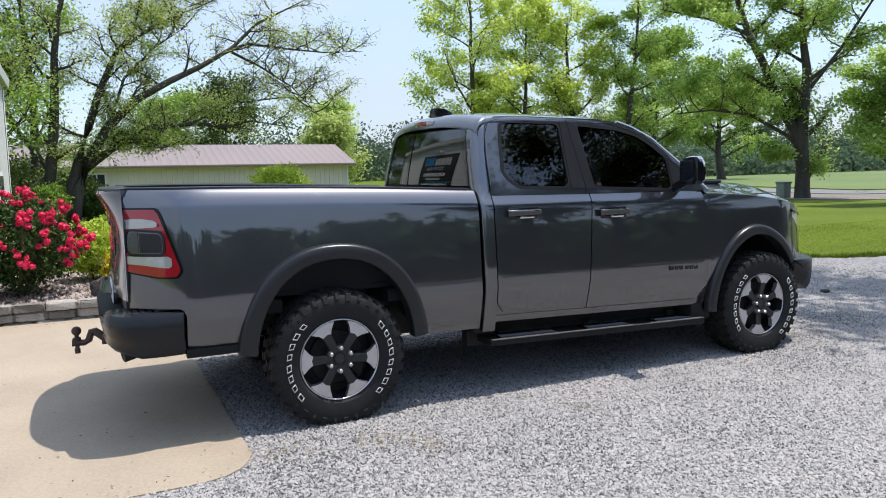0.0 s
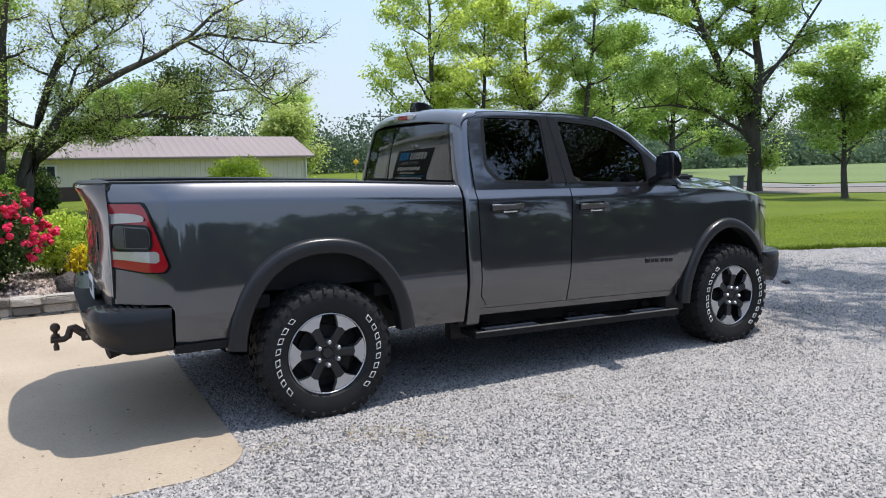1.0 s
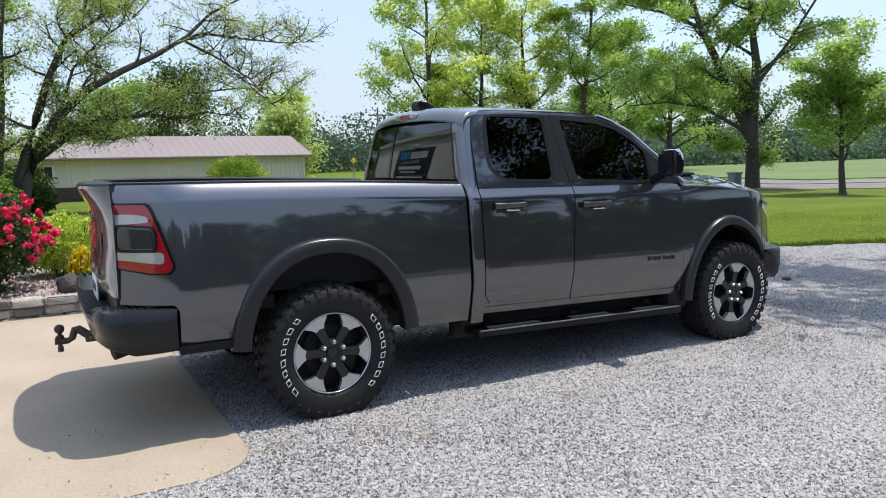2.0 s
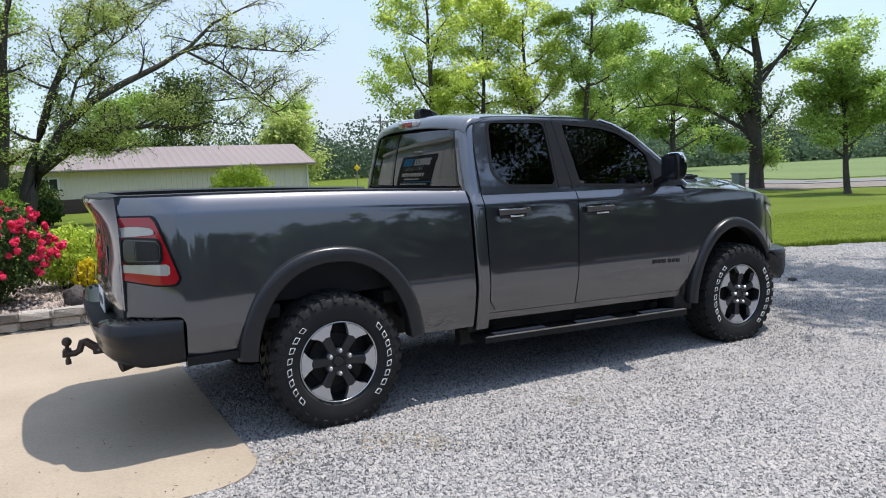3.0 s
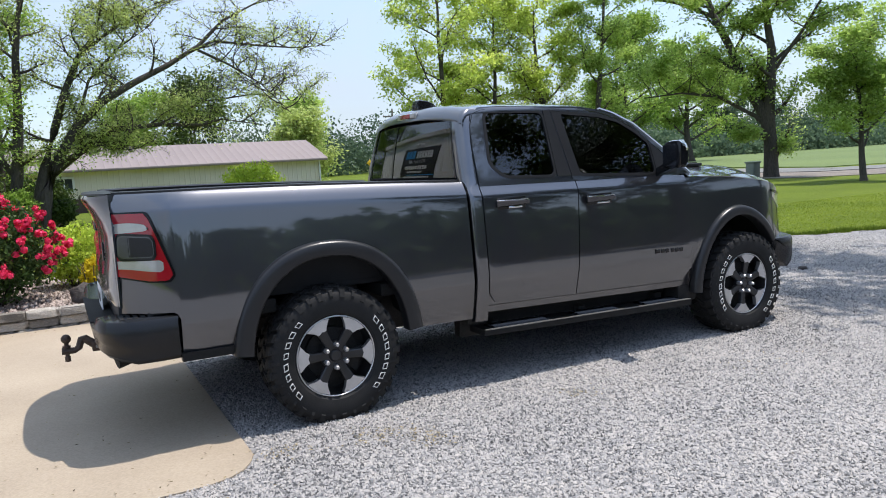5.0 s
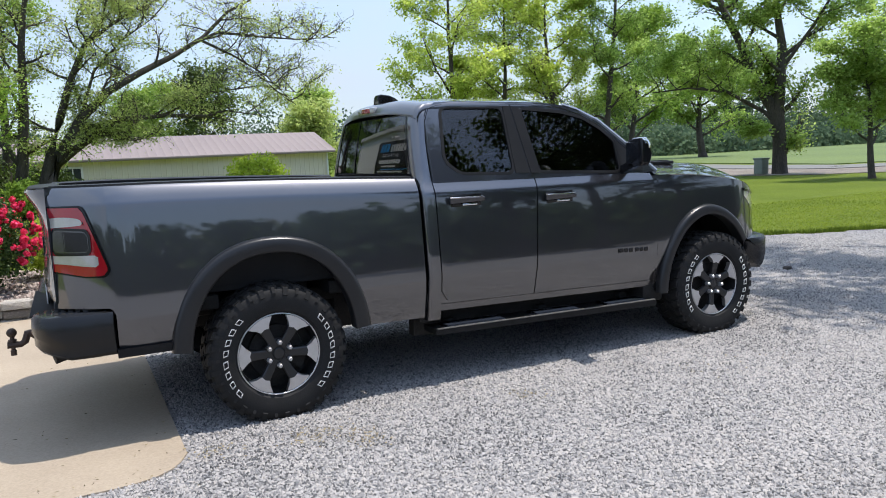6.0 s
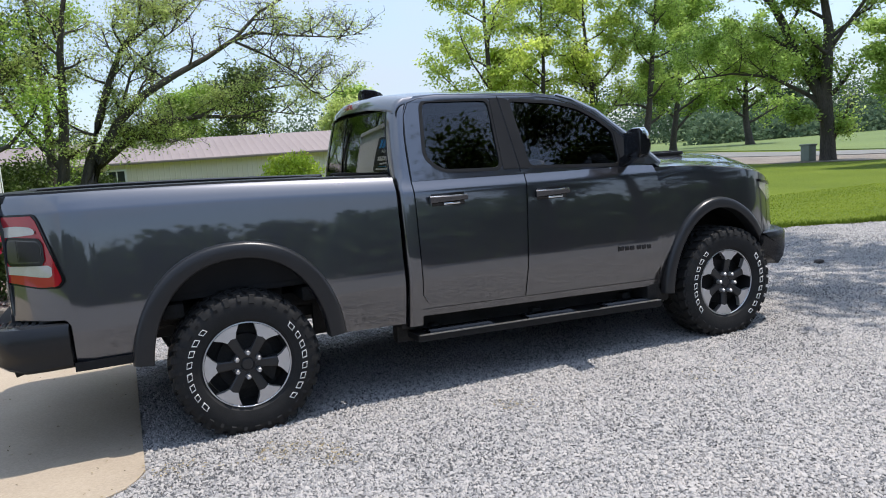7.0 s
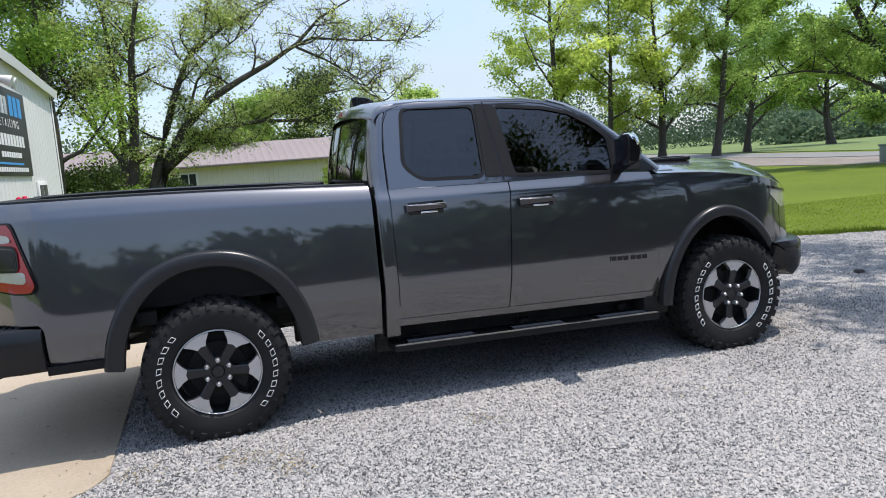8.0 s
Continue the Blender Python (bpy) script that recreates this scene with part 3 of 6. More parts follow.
def tree(name, at, label, height, girth, reach, crown_from, leaf_mat, leaf, count, seed, limbs=10, main=None, twig_fan=7, cloud=0.45,
         up=0.08, droop=0.2, lean=(0, 0), group="", tips_out=0.35, clump=0.95, level=0.5, squash=0.6, twigs=3, thin=0.0, bare=None):
    """A tapered trunk, limbs that fork into branches and twigs, and single leaves about the twigs."""
    rng = random.Random(seed)
    top = thing(name, at, label, "tree", group)
    verts, faces, tips, sprays = [], [], [], [0]
    stems = []
    if main:
        for path, r0, r1 in main:
            stems.append(([Vector(p) for p in path], r0, r1))
    else:
        p = grow(rng, (0, 0, -0.2), (lean[0], lean[1], 1), height * 0.93, 9, 0.25, 0.07)
        stems.append((p, girth, girth * 0.12))
    for path, r0, r1 in stems:
        stick(verts, faces, path, r0, r1, 9)
        if not main:
            flare = [path[0].lerp(path[1], t) for t in (0.0, 0.3, 0.6)]
            stick(verts, faces, flare, r0 * 1.45, r0 * 0.98, 9)
        n = len(path) - 1
        for k in range(limbs):
            t = crown_from + (1 - crown_from) * ((k + rng.random()) / limbs) ** 0.85
            i = min(int(t * n), n - 1)
            spot = path[i].lerp(path[i + 1], t * n - i)
            a = k * 2.4 + rng.uniform(-0.4, 0.4)
            shrink = (1 - 0.40 * (t - crown_from) / (1 - crown_from)) if not main else 0.75
            length = reach * shrink * rng.uniform(0.75, 1.15)
            pitch = rng.uniform(0.05, 0.6) if not main else rng.uniform(-0.1, 0.7)
            limb = grow(rng, spot, (math.cos(a), math.sin(a), pitch + 0.25), length, 6, up, 0.16)
            thick = max(0.03, (r0 + (r1 - r0) * t) * 0.5)
            stick(verts, faces, limb, thick, thick * 0.25, 5)
            for j in range(twig_fan):
                u = 0.25 + 0.75 * (j + rng.random()) / twig_fan
                i2 = min(int(u * 6), 5)
                s2 = limb[i2].lerp(limb[i2 + 1], u * 6 - i2)
                d2 = (limb[i2 + 1] - limb[i2]).normalized()
                w = (d2 + Vector((rng.gauss(0, 0.8), rng.gauss(0, 0.8), rng.gauss(0.1, 0.5)))).normalized()
                branch = grow(rng, s2, w, length * tips_out * rng.uniform(0.6, 1.2), 4, up * 0.5, 0.22)
                stick(verts, faces, branch, max(thick * 0.32, 1.7 * thin), max(thick * 0.06, 0.8 * thin), 3)
                tips += branch[1:]
                for _ in range(twigs):
                    b = rng.choice(branch[1:])
                    w3 = (w + Vector((rng.gauss(0, 0.9), rng.gauss(0, 0.9), rng.gauss(-droop, 0.6)))).normalized()
                    twig = grow(rng, b, w3, length * tips_out * 0.45, 2, -droop * 0.15, 0.25)
                    stick(verts, faces, twig, max(thick * 0.12, thin), max(thick * 0.03, 0.5 * thin), 3)
                    tips += twig[1:]
                sprays.append(len(tips))
    mesh_part("trunk", pydata(verts, faces, "trunk"), bark, top, "rough grey-brown bark", angle=0)
    g = np.random.default_rng(seed)
    tip = np.array([tuple(t) for t in tips])
    # some sprays are full of leaves and others nearly bare
    load = np.repeat(g.lognormal(0, clump, len(sprays) - 1), np.diff(sprays))
    if bare:
        load *= np.where((tip[:, 0] > bare[0]) & (tip[:, 2] > bare[1]), 0.3, 1.0)
    pick = tip[g.choice(len(tip), count, p=load / load.sum())]
    puff = g.normal(size=(count, 3)) * np.array([cloud, cloud, cloud * squash])
    mesh_part("crown", soup(leaves_at(pick + puff, leaf, g, droop, level=level), 4, "crown"), leaf_mat, top, angle=0)
    return top


def spot(x, y):
    return (x, y, slope(x, y) - 0.03)


# the big shade tree by the road and the small round one
SHADE = (
    (((0.12, -0.12, -0.25), (0.11, -0.11, 0.0), (0.10, -0.10, 0.35), (0.08, -0.1, 1.3), (0.03, -0.03, 2.84), (0.08, -0.1, 4.2), (0.11, -0.14, 5.6), (0.0, 0, 6.8), (-0.08, 0.1, 7.9), (-0.1, 0.1, 10), (0.2, 0, 13)), 0.40, 0.05),
    (((0.02, 0.0, 2.2), (-0.14, 0.17, 3.0), (-0.6, 0.76, 4.36), (-1.0, 1.25, 6.05), (-1.4, 1.75, 7.4), (-1.7, 2.1, 8.8), (-2.2, 2.6, 11), (-2.4, 2.9, 13)), 0.28, 0.05),
    (((-0.1, 0.1, 2.4), (-0.32, 0.4, 2.8), (-1.29, 1.63, 3.8), (-2.3, 2.9, 4.1), (-3.4, 4.2, 4.0)), 0.12, 0.02),
    (((0.1, -0.1, 4.6), (0.9, -1.1, 6.4), (1.8, -2.2, 8.8), (2.4, -3.0, 12)), 0.09, 0.02),
    (((-1.4, 1.75, 7.4), (-2.4, 3.0, 8.2), (-3.8, 4.8, 8.9)), 0.10, 0.02),
)
tree("shade_tree", spot(27.5, 18.0), "tall forked shade tree with a thick trunk beside the road", 14, 0.42, 2.9, 0.20, leaf_mid, 0.086, 56000, 3, 13, main=SHADE, twig_fan=7, cloud=0.22, tips_out=0.45, droop=0.3, clump=1.1, thin=0.007)
tree("drive_shade_tree", (11.4, -1.5, -0.03), "tall tree that shades the end of the drive", 13, 0.3, 4.4, 0.45, leaf_mid, 0.11, 6500, 91, 12, twig_fan=6, cloud=0.3, clump=1.3)
tree("round_tree", spot(24.5, 11.5), "small round-crowned tree with dense dark leaves", 5.3, 0.13, 2.5, 0.24, leaf_mid, 0.068, 30000, 8, 18, twig_fan=8, cloud=0.20, clump=1.0)
# the row behind the truck
for x, y, h, girth, reach, low, mat, leaf, count, seed, label in (
        (25.5, 45, 18, 0.30, 5.6, 0.10, leaf_bright, 0.14, 21000, 21, "tall fresh-green maple on the lawn"),
        (31.0, 47, 16, 0.26, 5.2, 0.10, leaf_bright, 0.14, 20000, 26, "tall bright-green maple on the lawn"),
        (35.0, 46, 15, 0.34, 5.6, 0.10, leaf_bright, 0.14, 21000, 22, "tall bright-green maple on the lawn"),
        (38.5, 44, 19, 0.30, 4.2, 0.10, leaf_mid, 0.135, 21000, 23, "tall maple with a dark upright stem"),
        (44.0, 47, 13.2, 0.30, 5.0, 0.10, leaf_dark, 0.14, 23000, 24, "spreading maple with darker leaves"),
        (98.0, 84, 15, 0.35, 6.0, 0.10, leaf_far, 0.30, 9000, 27, "far maple beyond the field edge, leaves tinted with haze"),
        (56.0, 50, 10.5, 0.40, 5.2, 0.22, leaf_mid, 0.16, 22000, 25, "spreading maple with darker leaves")):
    tree("maple_tree", spot(x, y), label, h, girth, reach, low, mat, leaf, count, seed, 17, twig_fan=8, cloud=0.38, group="lawn trees", clump=1.1, level=0.4, thin=0.012)

# the leaning many-stemmed tree before the house
STEMS = (
    (((0.30, 0, -0.3), (0.48, 0, 1.4), (0.74, 0.1, 2.3), (1.17, 0.1, 3.6), (1.63, 0.2, 4.95), (2.25, 0.2, 6.3), (2.9, 0.3, 7.1), (3.3, 0.3, 8.3), (3.7, 0.3, 9.6)), 0.22, 0.03),
    (((0.45, -0.1, -0.2), (0.68, -0.1, 1.3), (1.05, -0.1, 2.3), (1.87, -0.2, 3.6), (2.9, -0.3, 4.6), (4.1, -0.4, 5.3), (5.28, -0.5, 5.9), (6.47, -0.5, 6.64), (7.5, -0.5, 7.65), (8.5, -0.4, 8.2), (9.8, -0.3, 8.9)), 0.23, 0.015),
    (((0.55, 0.2, 0.2), (0.92, 0.2, 1.95), (2.0, 0.3, 2.8), (3.2, 0.3, 3.58), (4.87, 0.4, 3.72), (6.48, 0.3, 3.65), (7.3, 0.3, 3.87), (9.0, 0.3, 3.6)), 0.18, 0.012),
    (((5.98, -0.5, 6.36), (7.07, -0.6, 6.84), (8.66, -0.7, 6.7), (10.2, -0.6, 6.65), (11.96, -0.5, 6.8)), 0.075, 0.008),
    (((6.45, -0.5, 6.5), (7.6, -0.5, 5.96), (8.8, -0.6, 5.2), (10.0, -0.5, 4.0)), 0.06, 0.008),
    (((2.25, 0.2, 6.3), (3.2, 0.3, 7.1), (4.1, 0.3, 7.7), (5.6, 0.3, 8.4), (7.0, 0.3, 9.2)), 0.08, 0.01),
    (((1.87, -0.2, 3.6), (2.5, 0.2, 5.4), (3.6, 0.3, 6.6), (5.0, 0.3, 7.6)), 0.07, 0.01),
    (((2.4, 0.3, 3.0), (3.0, 0.25, 2.95), (3.75, 0.2, 2.75)), 0.05, 0.02),
    (((-0.6, 0, -0.2), (-0.2, -0.1, 1.9), (0.05, -0.1, 4.0), (0.19, -0.1, 6.2), (0.4, -0.1, 7.5), (0.7, 0, 9.0)), 0.24, 0.05),
    (((-0.2, -0.1, 1.9), (-1.3, -0.2, 3.6), (-2.4, -0.2, 6.0), (-3.0, 0, 8.5)), 0.12, 0.02),
    (((4.87, 0.4, 3.72), (6.6, 0.6, 4.6), (8.8, 0.6, 4.9), (11.0, 0.5, 4.5)), 0.06, 0.008),
)
tree("leaning_tree", spot(-2.2, 26), "many-stemmed leaning tree with sparse spring leaves", 9, 0.2, 2.0, 0.20, leaf_willow, 0.056, 44000, 31, 15, main=STEMS, twig_fan=9, cloud=0.20,
     up=0.05, droop=0.35, tips_out=0.46, clump=0.95, level=0.25, twigs=4, thin=0.0075, bare=(4.6, 5.0))
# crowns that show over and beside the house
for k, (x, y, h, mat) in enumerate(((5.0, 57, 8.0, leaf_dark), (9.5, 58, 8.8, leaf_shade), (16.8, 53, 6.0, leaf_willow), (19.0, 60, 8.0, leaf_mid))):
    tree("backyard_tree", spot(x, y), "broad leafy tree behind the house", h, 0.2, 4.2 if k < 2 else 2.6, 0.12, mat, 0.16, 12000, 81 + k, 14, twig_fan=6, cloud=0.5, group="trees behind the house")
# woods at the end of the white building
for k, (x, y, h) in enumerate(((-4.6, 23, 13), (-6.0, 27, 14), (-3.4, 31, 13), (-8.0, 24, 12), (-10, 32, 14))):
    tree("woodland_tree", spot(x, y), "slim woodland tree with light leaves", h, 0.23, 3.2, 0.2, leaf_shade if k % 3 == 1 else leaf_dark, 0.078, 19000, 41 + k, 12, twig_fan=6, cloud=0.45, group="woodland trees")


def far_woods():
    """Tree lines: clumps of leaves on a long uneven bank; leaf_far carries the haze in its colour."""
    rng = np.random.default_rng(9)
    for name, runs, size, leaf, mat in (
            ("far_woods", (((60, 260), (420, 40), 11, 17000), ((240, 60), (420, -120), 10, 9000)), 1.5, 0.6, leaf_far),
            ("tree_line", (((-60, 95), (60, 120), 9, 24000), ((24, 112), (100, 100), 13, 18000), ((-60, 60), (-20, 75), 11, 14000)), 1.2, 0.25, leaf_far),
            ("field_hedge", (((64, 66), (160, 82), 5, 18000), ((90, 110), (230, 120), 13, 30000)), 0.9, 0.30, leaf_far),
            # last two runs: out of view, added to block low sky in the truck's reflections
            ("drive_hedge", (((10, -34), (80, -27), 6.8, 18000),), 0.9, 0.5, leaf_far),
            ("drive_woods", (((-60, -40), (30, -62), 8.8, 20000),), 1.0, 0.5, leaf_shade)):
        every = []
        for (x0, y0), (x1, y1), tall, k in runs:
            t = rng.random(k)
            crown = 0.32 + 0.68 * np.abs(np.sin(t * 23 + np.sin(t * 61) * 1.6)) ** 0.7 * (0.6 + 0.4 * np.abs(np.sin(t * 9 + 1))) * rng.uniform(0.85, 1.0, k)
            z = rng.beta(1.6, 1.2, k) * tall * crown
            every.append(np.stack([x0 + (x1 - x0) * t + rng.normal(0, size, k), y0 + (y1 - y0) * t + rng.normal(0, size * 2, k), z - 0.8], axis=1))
        tagged(mesh_part(name, soup(leaves_at(np.concatenate(every), leaf, rng, 0, 0.7), 4, name), mat, angle=0), "long line of trees, some tinted with haze", "woods", kind="stuff")


far_woods()


# ---- the pickup truck ----
FRONT = 3.569      # front axle; the rear one stands at x = 0
HUB = 0.398
truck = thing("pickup_truck", (0, 0, 0), "dark grey four-door pickup truck parked on gravel", "pickup truck")

wide_cab = table((0.40, 0.946), (0.50, 0.968), (0.62, 0.987), (0.70, 0.998), (0.735, 1.002), (0.76, 1.0015), (0.80, 0.999), (0.95, 0.988), (1.10, 0.9755), (1.20, 0.966), (1.27, 0.958), (1.284, 0.954), (1.30, 0.945), (1.345, 0.918), (1.45, 0.87))
wide_bed = table((0.40, 0.926), (0.50, 0.953), (0.58, 0.973), (0.64, 0.986), (0.680, 0.9935), (0.705, 0.9975), (0.722, 0.9995), (0.74, 0.9995), (0.80, 0.996), (0.95, 0.985), (1.10, 0.9725), (1.22, 0.9615), (1.30, 0.953), (1.332, 0.948), (1.345, 0.942), (1.36, 0.9340), (1.38, 0.9220), (1.40, 0.908), (1.412, 0.8985), (1.420, 0.8905), (1.427, 0.881), (1.43, 0.872))


rail = table((-1.2, 1.452), (-0.6, 1.448), (0.1, 1.430), (1.0, 1.392))


def bed_out(x, z):
    w = wide_bed(z - (rail(x) - 1.425) * max(0.0, min(1.0, (z - 0.9) / 0.5)))
    return w - 0.225 * max(0.0, (-0.80 - x) / 0.36) ** 1.7


def cab_out(x, z):
    return wide_cab(z + 0.012 * (x - 1.9))


wide_fender = table((0.40, 0.950), (0.62, 0.988), (0.74, 1.002), (0.80, 0.999), (0.95, 0.989), (1.10, 0.977), (1.20, 0.967), (1.28, 0.953), (1.33, 0.935))


def fender_out(x, z):
    t = max(0.0, min(1.0, (x - 2.98) / 0.25))
    w = (1 - t) * wide_cab(z + 0.012 * (x - 1.9)) + t * wide_fender(z) - 0.01 * max(0.0, x - 3.0)
    return w - 0.16 * max(0.0, (x - 3.80) / 0.42) ** 2


def glass_out(x, z):
    return 0.918 - 0.36 * (z - 1.36) - 0.012 * max(0.0, x - 2.0)


def arch(cx, z0, a, b, n):
    """Height of a wheel opening over x."""
    def at(x):
        u = min(1.0, abs((x - cx) / a))
        return z0 + b * (1 - u ** n) ** (1 / n)
    return at


rear_arch = arch(0.0, 0.40, 0.57, 0.67, 2.2)
front_arch = arch(3.52, 0.35, 0.50, 0.66, 2.0)
sill = table((1.0, 0.555), (2.0, 0.528), (3.0, 0.50))
belt = table((1.0, 1.362), (1.9, 1.350), (2.7, 1.338), (3.1, 1.318))


def arch_cols(a, b, cx, half):
    """Columns that crowd together at the feet of a wheel opening."""
    cols = steps(a, cx - half, 8) + [cx - half * math.cos(math.pi * k / 28) for k in range(1, 28)] + steps(cx + half, b, 8)
    return cols


for s in (-1, 1):
    # bed side
    def bed_low(x):
        if abs(x) < 0.555:
            return rear_arch(x)
        if x < -0.5:
            return 0.546 if x > -0.87 else 0.79 - 0.04 * max(0.0, (x + 0.90) / 0.03) ** 2
        return 0.475 - 0.02 * (x - 0.6)

    def bed_ladder(a, b):
        """Level rows that the wheel opening cuts into, then close ones over the shoulder's crease."""
        zs = [a]
        for z in [0.46 + 0.02 * k for k in range(12)] + [0.692, 0.700, 0.706, 0.712, 0.718, 0.724, 0.732, 0.742] + [0.76 + 0.03 * k for k in range(17)]:
            zs.append(max(z, zs[-1] + 0.0004))
        c = b - 0.13
        return zs + [c + d for d in (0.0, 0.018, 0.028, 0.036, 0.044, 0.052, 0.066, 0.082, 0.098, 0.110, 0.117, 0.122, 0.126, 0.13)]

    cols = sorted(arch_cols(-1.165, 1.0, 0.0, 0.555) + [-0.90, -0.885, -0.876, -0.871, -0.869, -1.12, -1.05, -0.97])
    part("bed_side", skin(cols, bed_low, rail, bed_out, s, 46, ladder=bed_ladder), paint, truck)
    # black cap on the rail
    rows = []
    for x in steps(-1.135, 0.985, 18):
        w, z = bed_out(x, rail(x)) - 0.004, rail(x)
        rows.append([(x, s * (w + 0.004), z - 0.012), (x, s * (w - 0.006), z + 0.012), (x, s * (w - 0.055), z + 0.016), (x, s * (w - 0.085), z + 0.006), (x, s * (w - 0.085), z - 0.05), (x, s * (w - 0.03), z - 0.05)])
    part("rail_cap", loft(bmesh.new(), rows), black_plastic, truck)
    # inner bed wall and wheel tub
    part("bed_wall", boxed((-1.06, min(s * 0.80, s * 0.72), 0.80), (0.96, max(s * 0.80, s * 0.72), 1.40), 0.01), liner, truck)

    # lower doors
    def gap_at(z):
        return 1.855 + 0.085 * (z - 0.53)

    def door_cols(a, b):
        return steps(a, b, 16)

    def door_ladder(a, b):
        c = b - 0.10
        return [a + (c - a) * k / 18 for k in range(19)] + [c + d for d in (0.014, 0.024, 0.032, 0.040, 0.050, 0.064, 0.082, 0.10)]

    rear_low = lambda x: sill(x) + 0.085 * max(0.0, (1.225 - x) / 0.105) ** 2.6
    bm = skin(door_cols(1.12, 1.90), rear_low, belt, cab_out, s, 16, ladder=door_ladder)
    for v in bm.verts:
        t = (v.co.x - 1.12) / 0.78
        v.co.x += t * (gap_at(v.co.z) - 0.004 - 1.90)
    rear_door = part("rear_door", bm, paint, truck)
    front_low = lambda x: sill(x) + 0.10 * max(0.0, (x - 2.86) / 0.12) ** 2.6
    bm = skin(door_cols(1.90, 2.98), front_low, belt, cab_out, s, 16, ladder=door_ladder)
    for v in bm.verts:
        t = (v.co.x - 1.90) / 1.08
        v.co.x += (1 - t) * (gap_at(v.co.z) + 0.004 - 1.90) + t * (0.035 * math.sin(max(0.0, min(1.0, (v.co.z - 0.5) / 0.85)) * math.pi))
    front_door = part("front_door", bm, paint, truck)

    for door, x0, z0 in ((rear_door, 1.205, 1.232), (front_door, 1.965, 1.207)):
        y = s * (cab_out(x0, z0) + 0.006)
        y2 = y + s * 0.032
        # pull handle with a dark cup behind it
        part("handle_cup", boxed((x0 + 0.02, min(y - s * 0.012, y), z0 - 0.045), (x0 + 0.25, max(y - s * 0.012, y), z0 + 0.035), 0.005), gloss_black, door, "dark recess")
        bm = bmesh.new()
        rows = []
        for t in steps(0, 1, 10):
            bow = 0.012 * math.sin(math.pi * t)
            h = 0.017 + 0.008 * (1 - t)
            x = x0 + 0.26 * t
            yy = y + s * (0.014 + bow)
            rows.append([(x, yy, z0 - h), (x, yy + s * 0.016, z0 - h + 0.006), (x, yy + s * 0.018, z0 + h - 0.008), (x, yy + s * 0.008, z0 + h), (x, yy - s * 0.006, z0 + h - 0.004), (x, yy - s * 0.008, z0 - h + 0.002)])
        part("handle", loft(bm, rows), handle_chrome, door, "gloss dark handle with a bright lower edge")
        y3 = y + s * 0.034
        part("handle_strip", boxed((x0 + 0.012, min(y3, y3 - s * 0.008), z0 + 0.017), (x0 + 0.25, max(y3, y3 - s * 0.008), z0 + 0.022), 0.002), chrome, door, "chrome strip")
        part("handle_strip", boxed((x0 + 0.09, min(y2, y2 - s * 0.006), z0 - 0.036), (x0 + 0.2, max(y2, y2 - s * 0.006), z0 - 0.024), 0.002), chrome, door, "chrome strip")

    # fender
    def fender_low(x):
        if abs(x - 3.52) < 0.49:
            return front_arch(x)
        return 0.42 if x < 3.3 else 0.70

    def fender_top(x):
        return table((3.0, 1.305), (3.45, 1.283), (3.94, 1.213), (4.14, 1.150), (4.3, 1.08))(x)

    part("front_fender", skin(steps(2.985, 3.03, 3) + [3.52 - 0.49 * math.cos(math.pi * k / 28) for k in range(0, 29)] + steps(4.03, 4.12, 3), fender_low, fender_top, fender_out, s, 16), paint, truck)
    part("door_frame", skin(steps(1.05, 2.99, 12), lambda x: sill(x) - 0.02, lambda x: belt(x) - 0.005, lambda x, z: cab_out(x, z) - 0.018, s, 10, fold=0.03), paint, truck)
    # rocker
    part("rocker", skin(steps(1.03, 2.99, 12), lambda x: sill(x) - 0.052, lambda x: sill(x) - 0.008, lambda x, z: cab_out(x, z) - 0.012, s, 4), paint, truck)
    # added black sheet standing in for the shaded void below the rocker
    part("rocker_guard", skin(steps(1.0, 3.02, 8), lambda x: sill(x) - 0.25, lambda x: sill(x) - 0.045, lambda x, z: 0.76 + 0.5 * max(0.0, z - sill(x) + 0.15), s, 2, fold=0.08), under_black, truck)
    # added blocker: keeps bright ground from showing through beneath the engine
    part("splash_panel", boxed((2.88, min(s * 0.45, s * 0.95), 0.32), (3.08, max(s * 0.45, s * 0.95), 0.62), 0.02), under_black, truck)
    part("bed_valance", skin(steps(-0.88, -0.50, 4), lambda x: 0.508, lambda x: 0.556, lambda x, z: 0.983, s, 2, fold=0.06), black_plastic, truck)

    # fender flares: moulded bands round the wheel openings
    for cx, z0, a0, b0, a1, b1, n, t0, t1, out in ((0.0, 0.40, 0.605, 0.705, 0.495, 0.612, 2.2, 0.035, 0.965, bed_out), (3.52, 0.35, 0.53, 0.70, 0.455, 0.62, 1.95, 0.02, 0.80, fender_out)):
        rows = []
        for k in range(49):
            t = t0 + (t1 - t0) * k / 48
            c, d = math.cos(math.pi * (1 - t)), math.sin(math.pi * (1 - t))
            e = 2 / n
            ux, uz = math.copysign(abs(c) ** e, c), abs(d) ** e
            pts = []
            for frac, lift in ((0.0, -0.02), (0.0, 0.002), (0.015, 0.013), (0.05, 0.024), (0.11, 0.033), (0.20, 0.039), (0.35, 0.043), (0.88, 0.047), (0.97, 0.043), (1.0, 0.034), (1.0, -0.05)):
                x = cx + (a0 + (a1 - a0) * frac) * ux
                z = z0 + (b0 + (b1 - b0) * frac) * uz
                w = 0.985 if cx < 1 else min(0.985, fender_out(x, max(z, 0.75)))
                pts.append((x, s * (w + lift), z))
            rows.append(pts)
        part("fender_flare", loft(bmesh.new(), rows), flare_plastic, truck, angle=50)
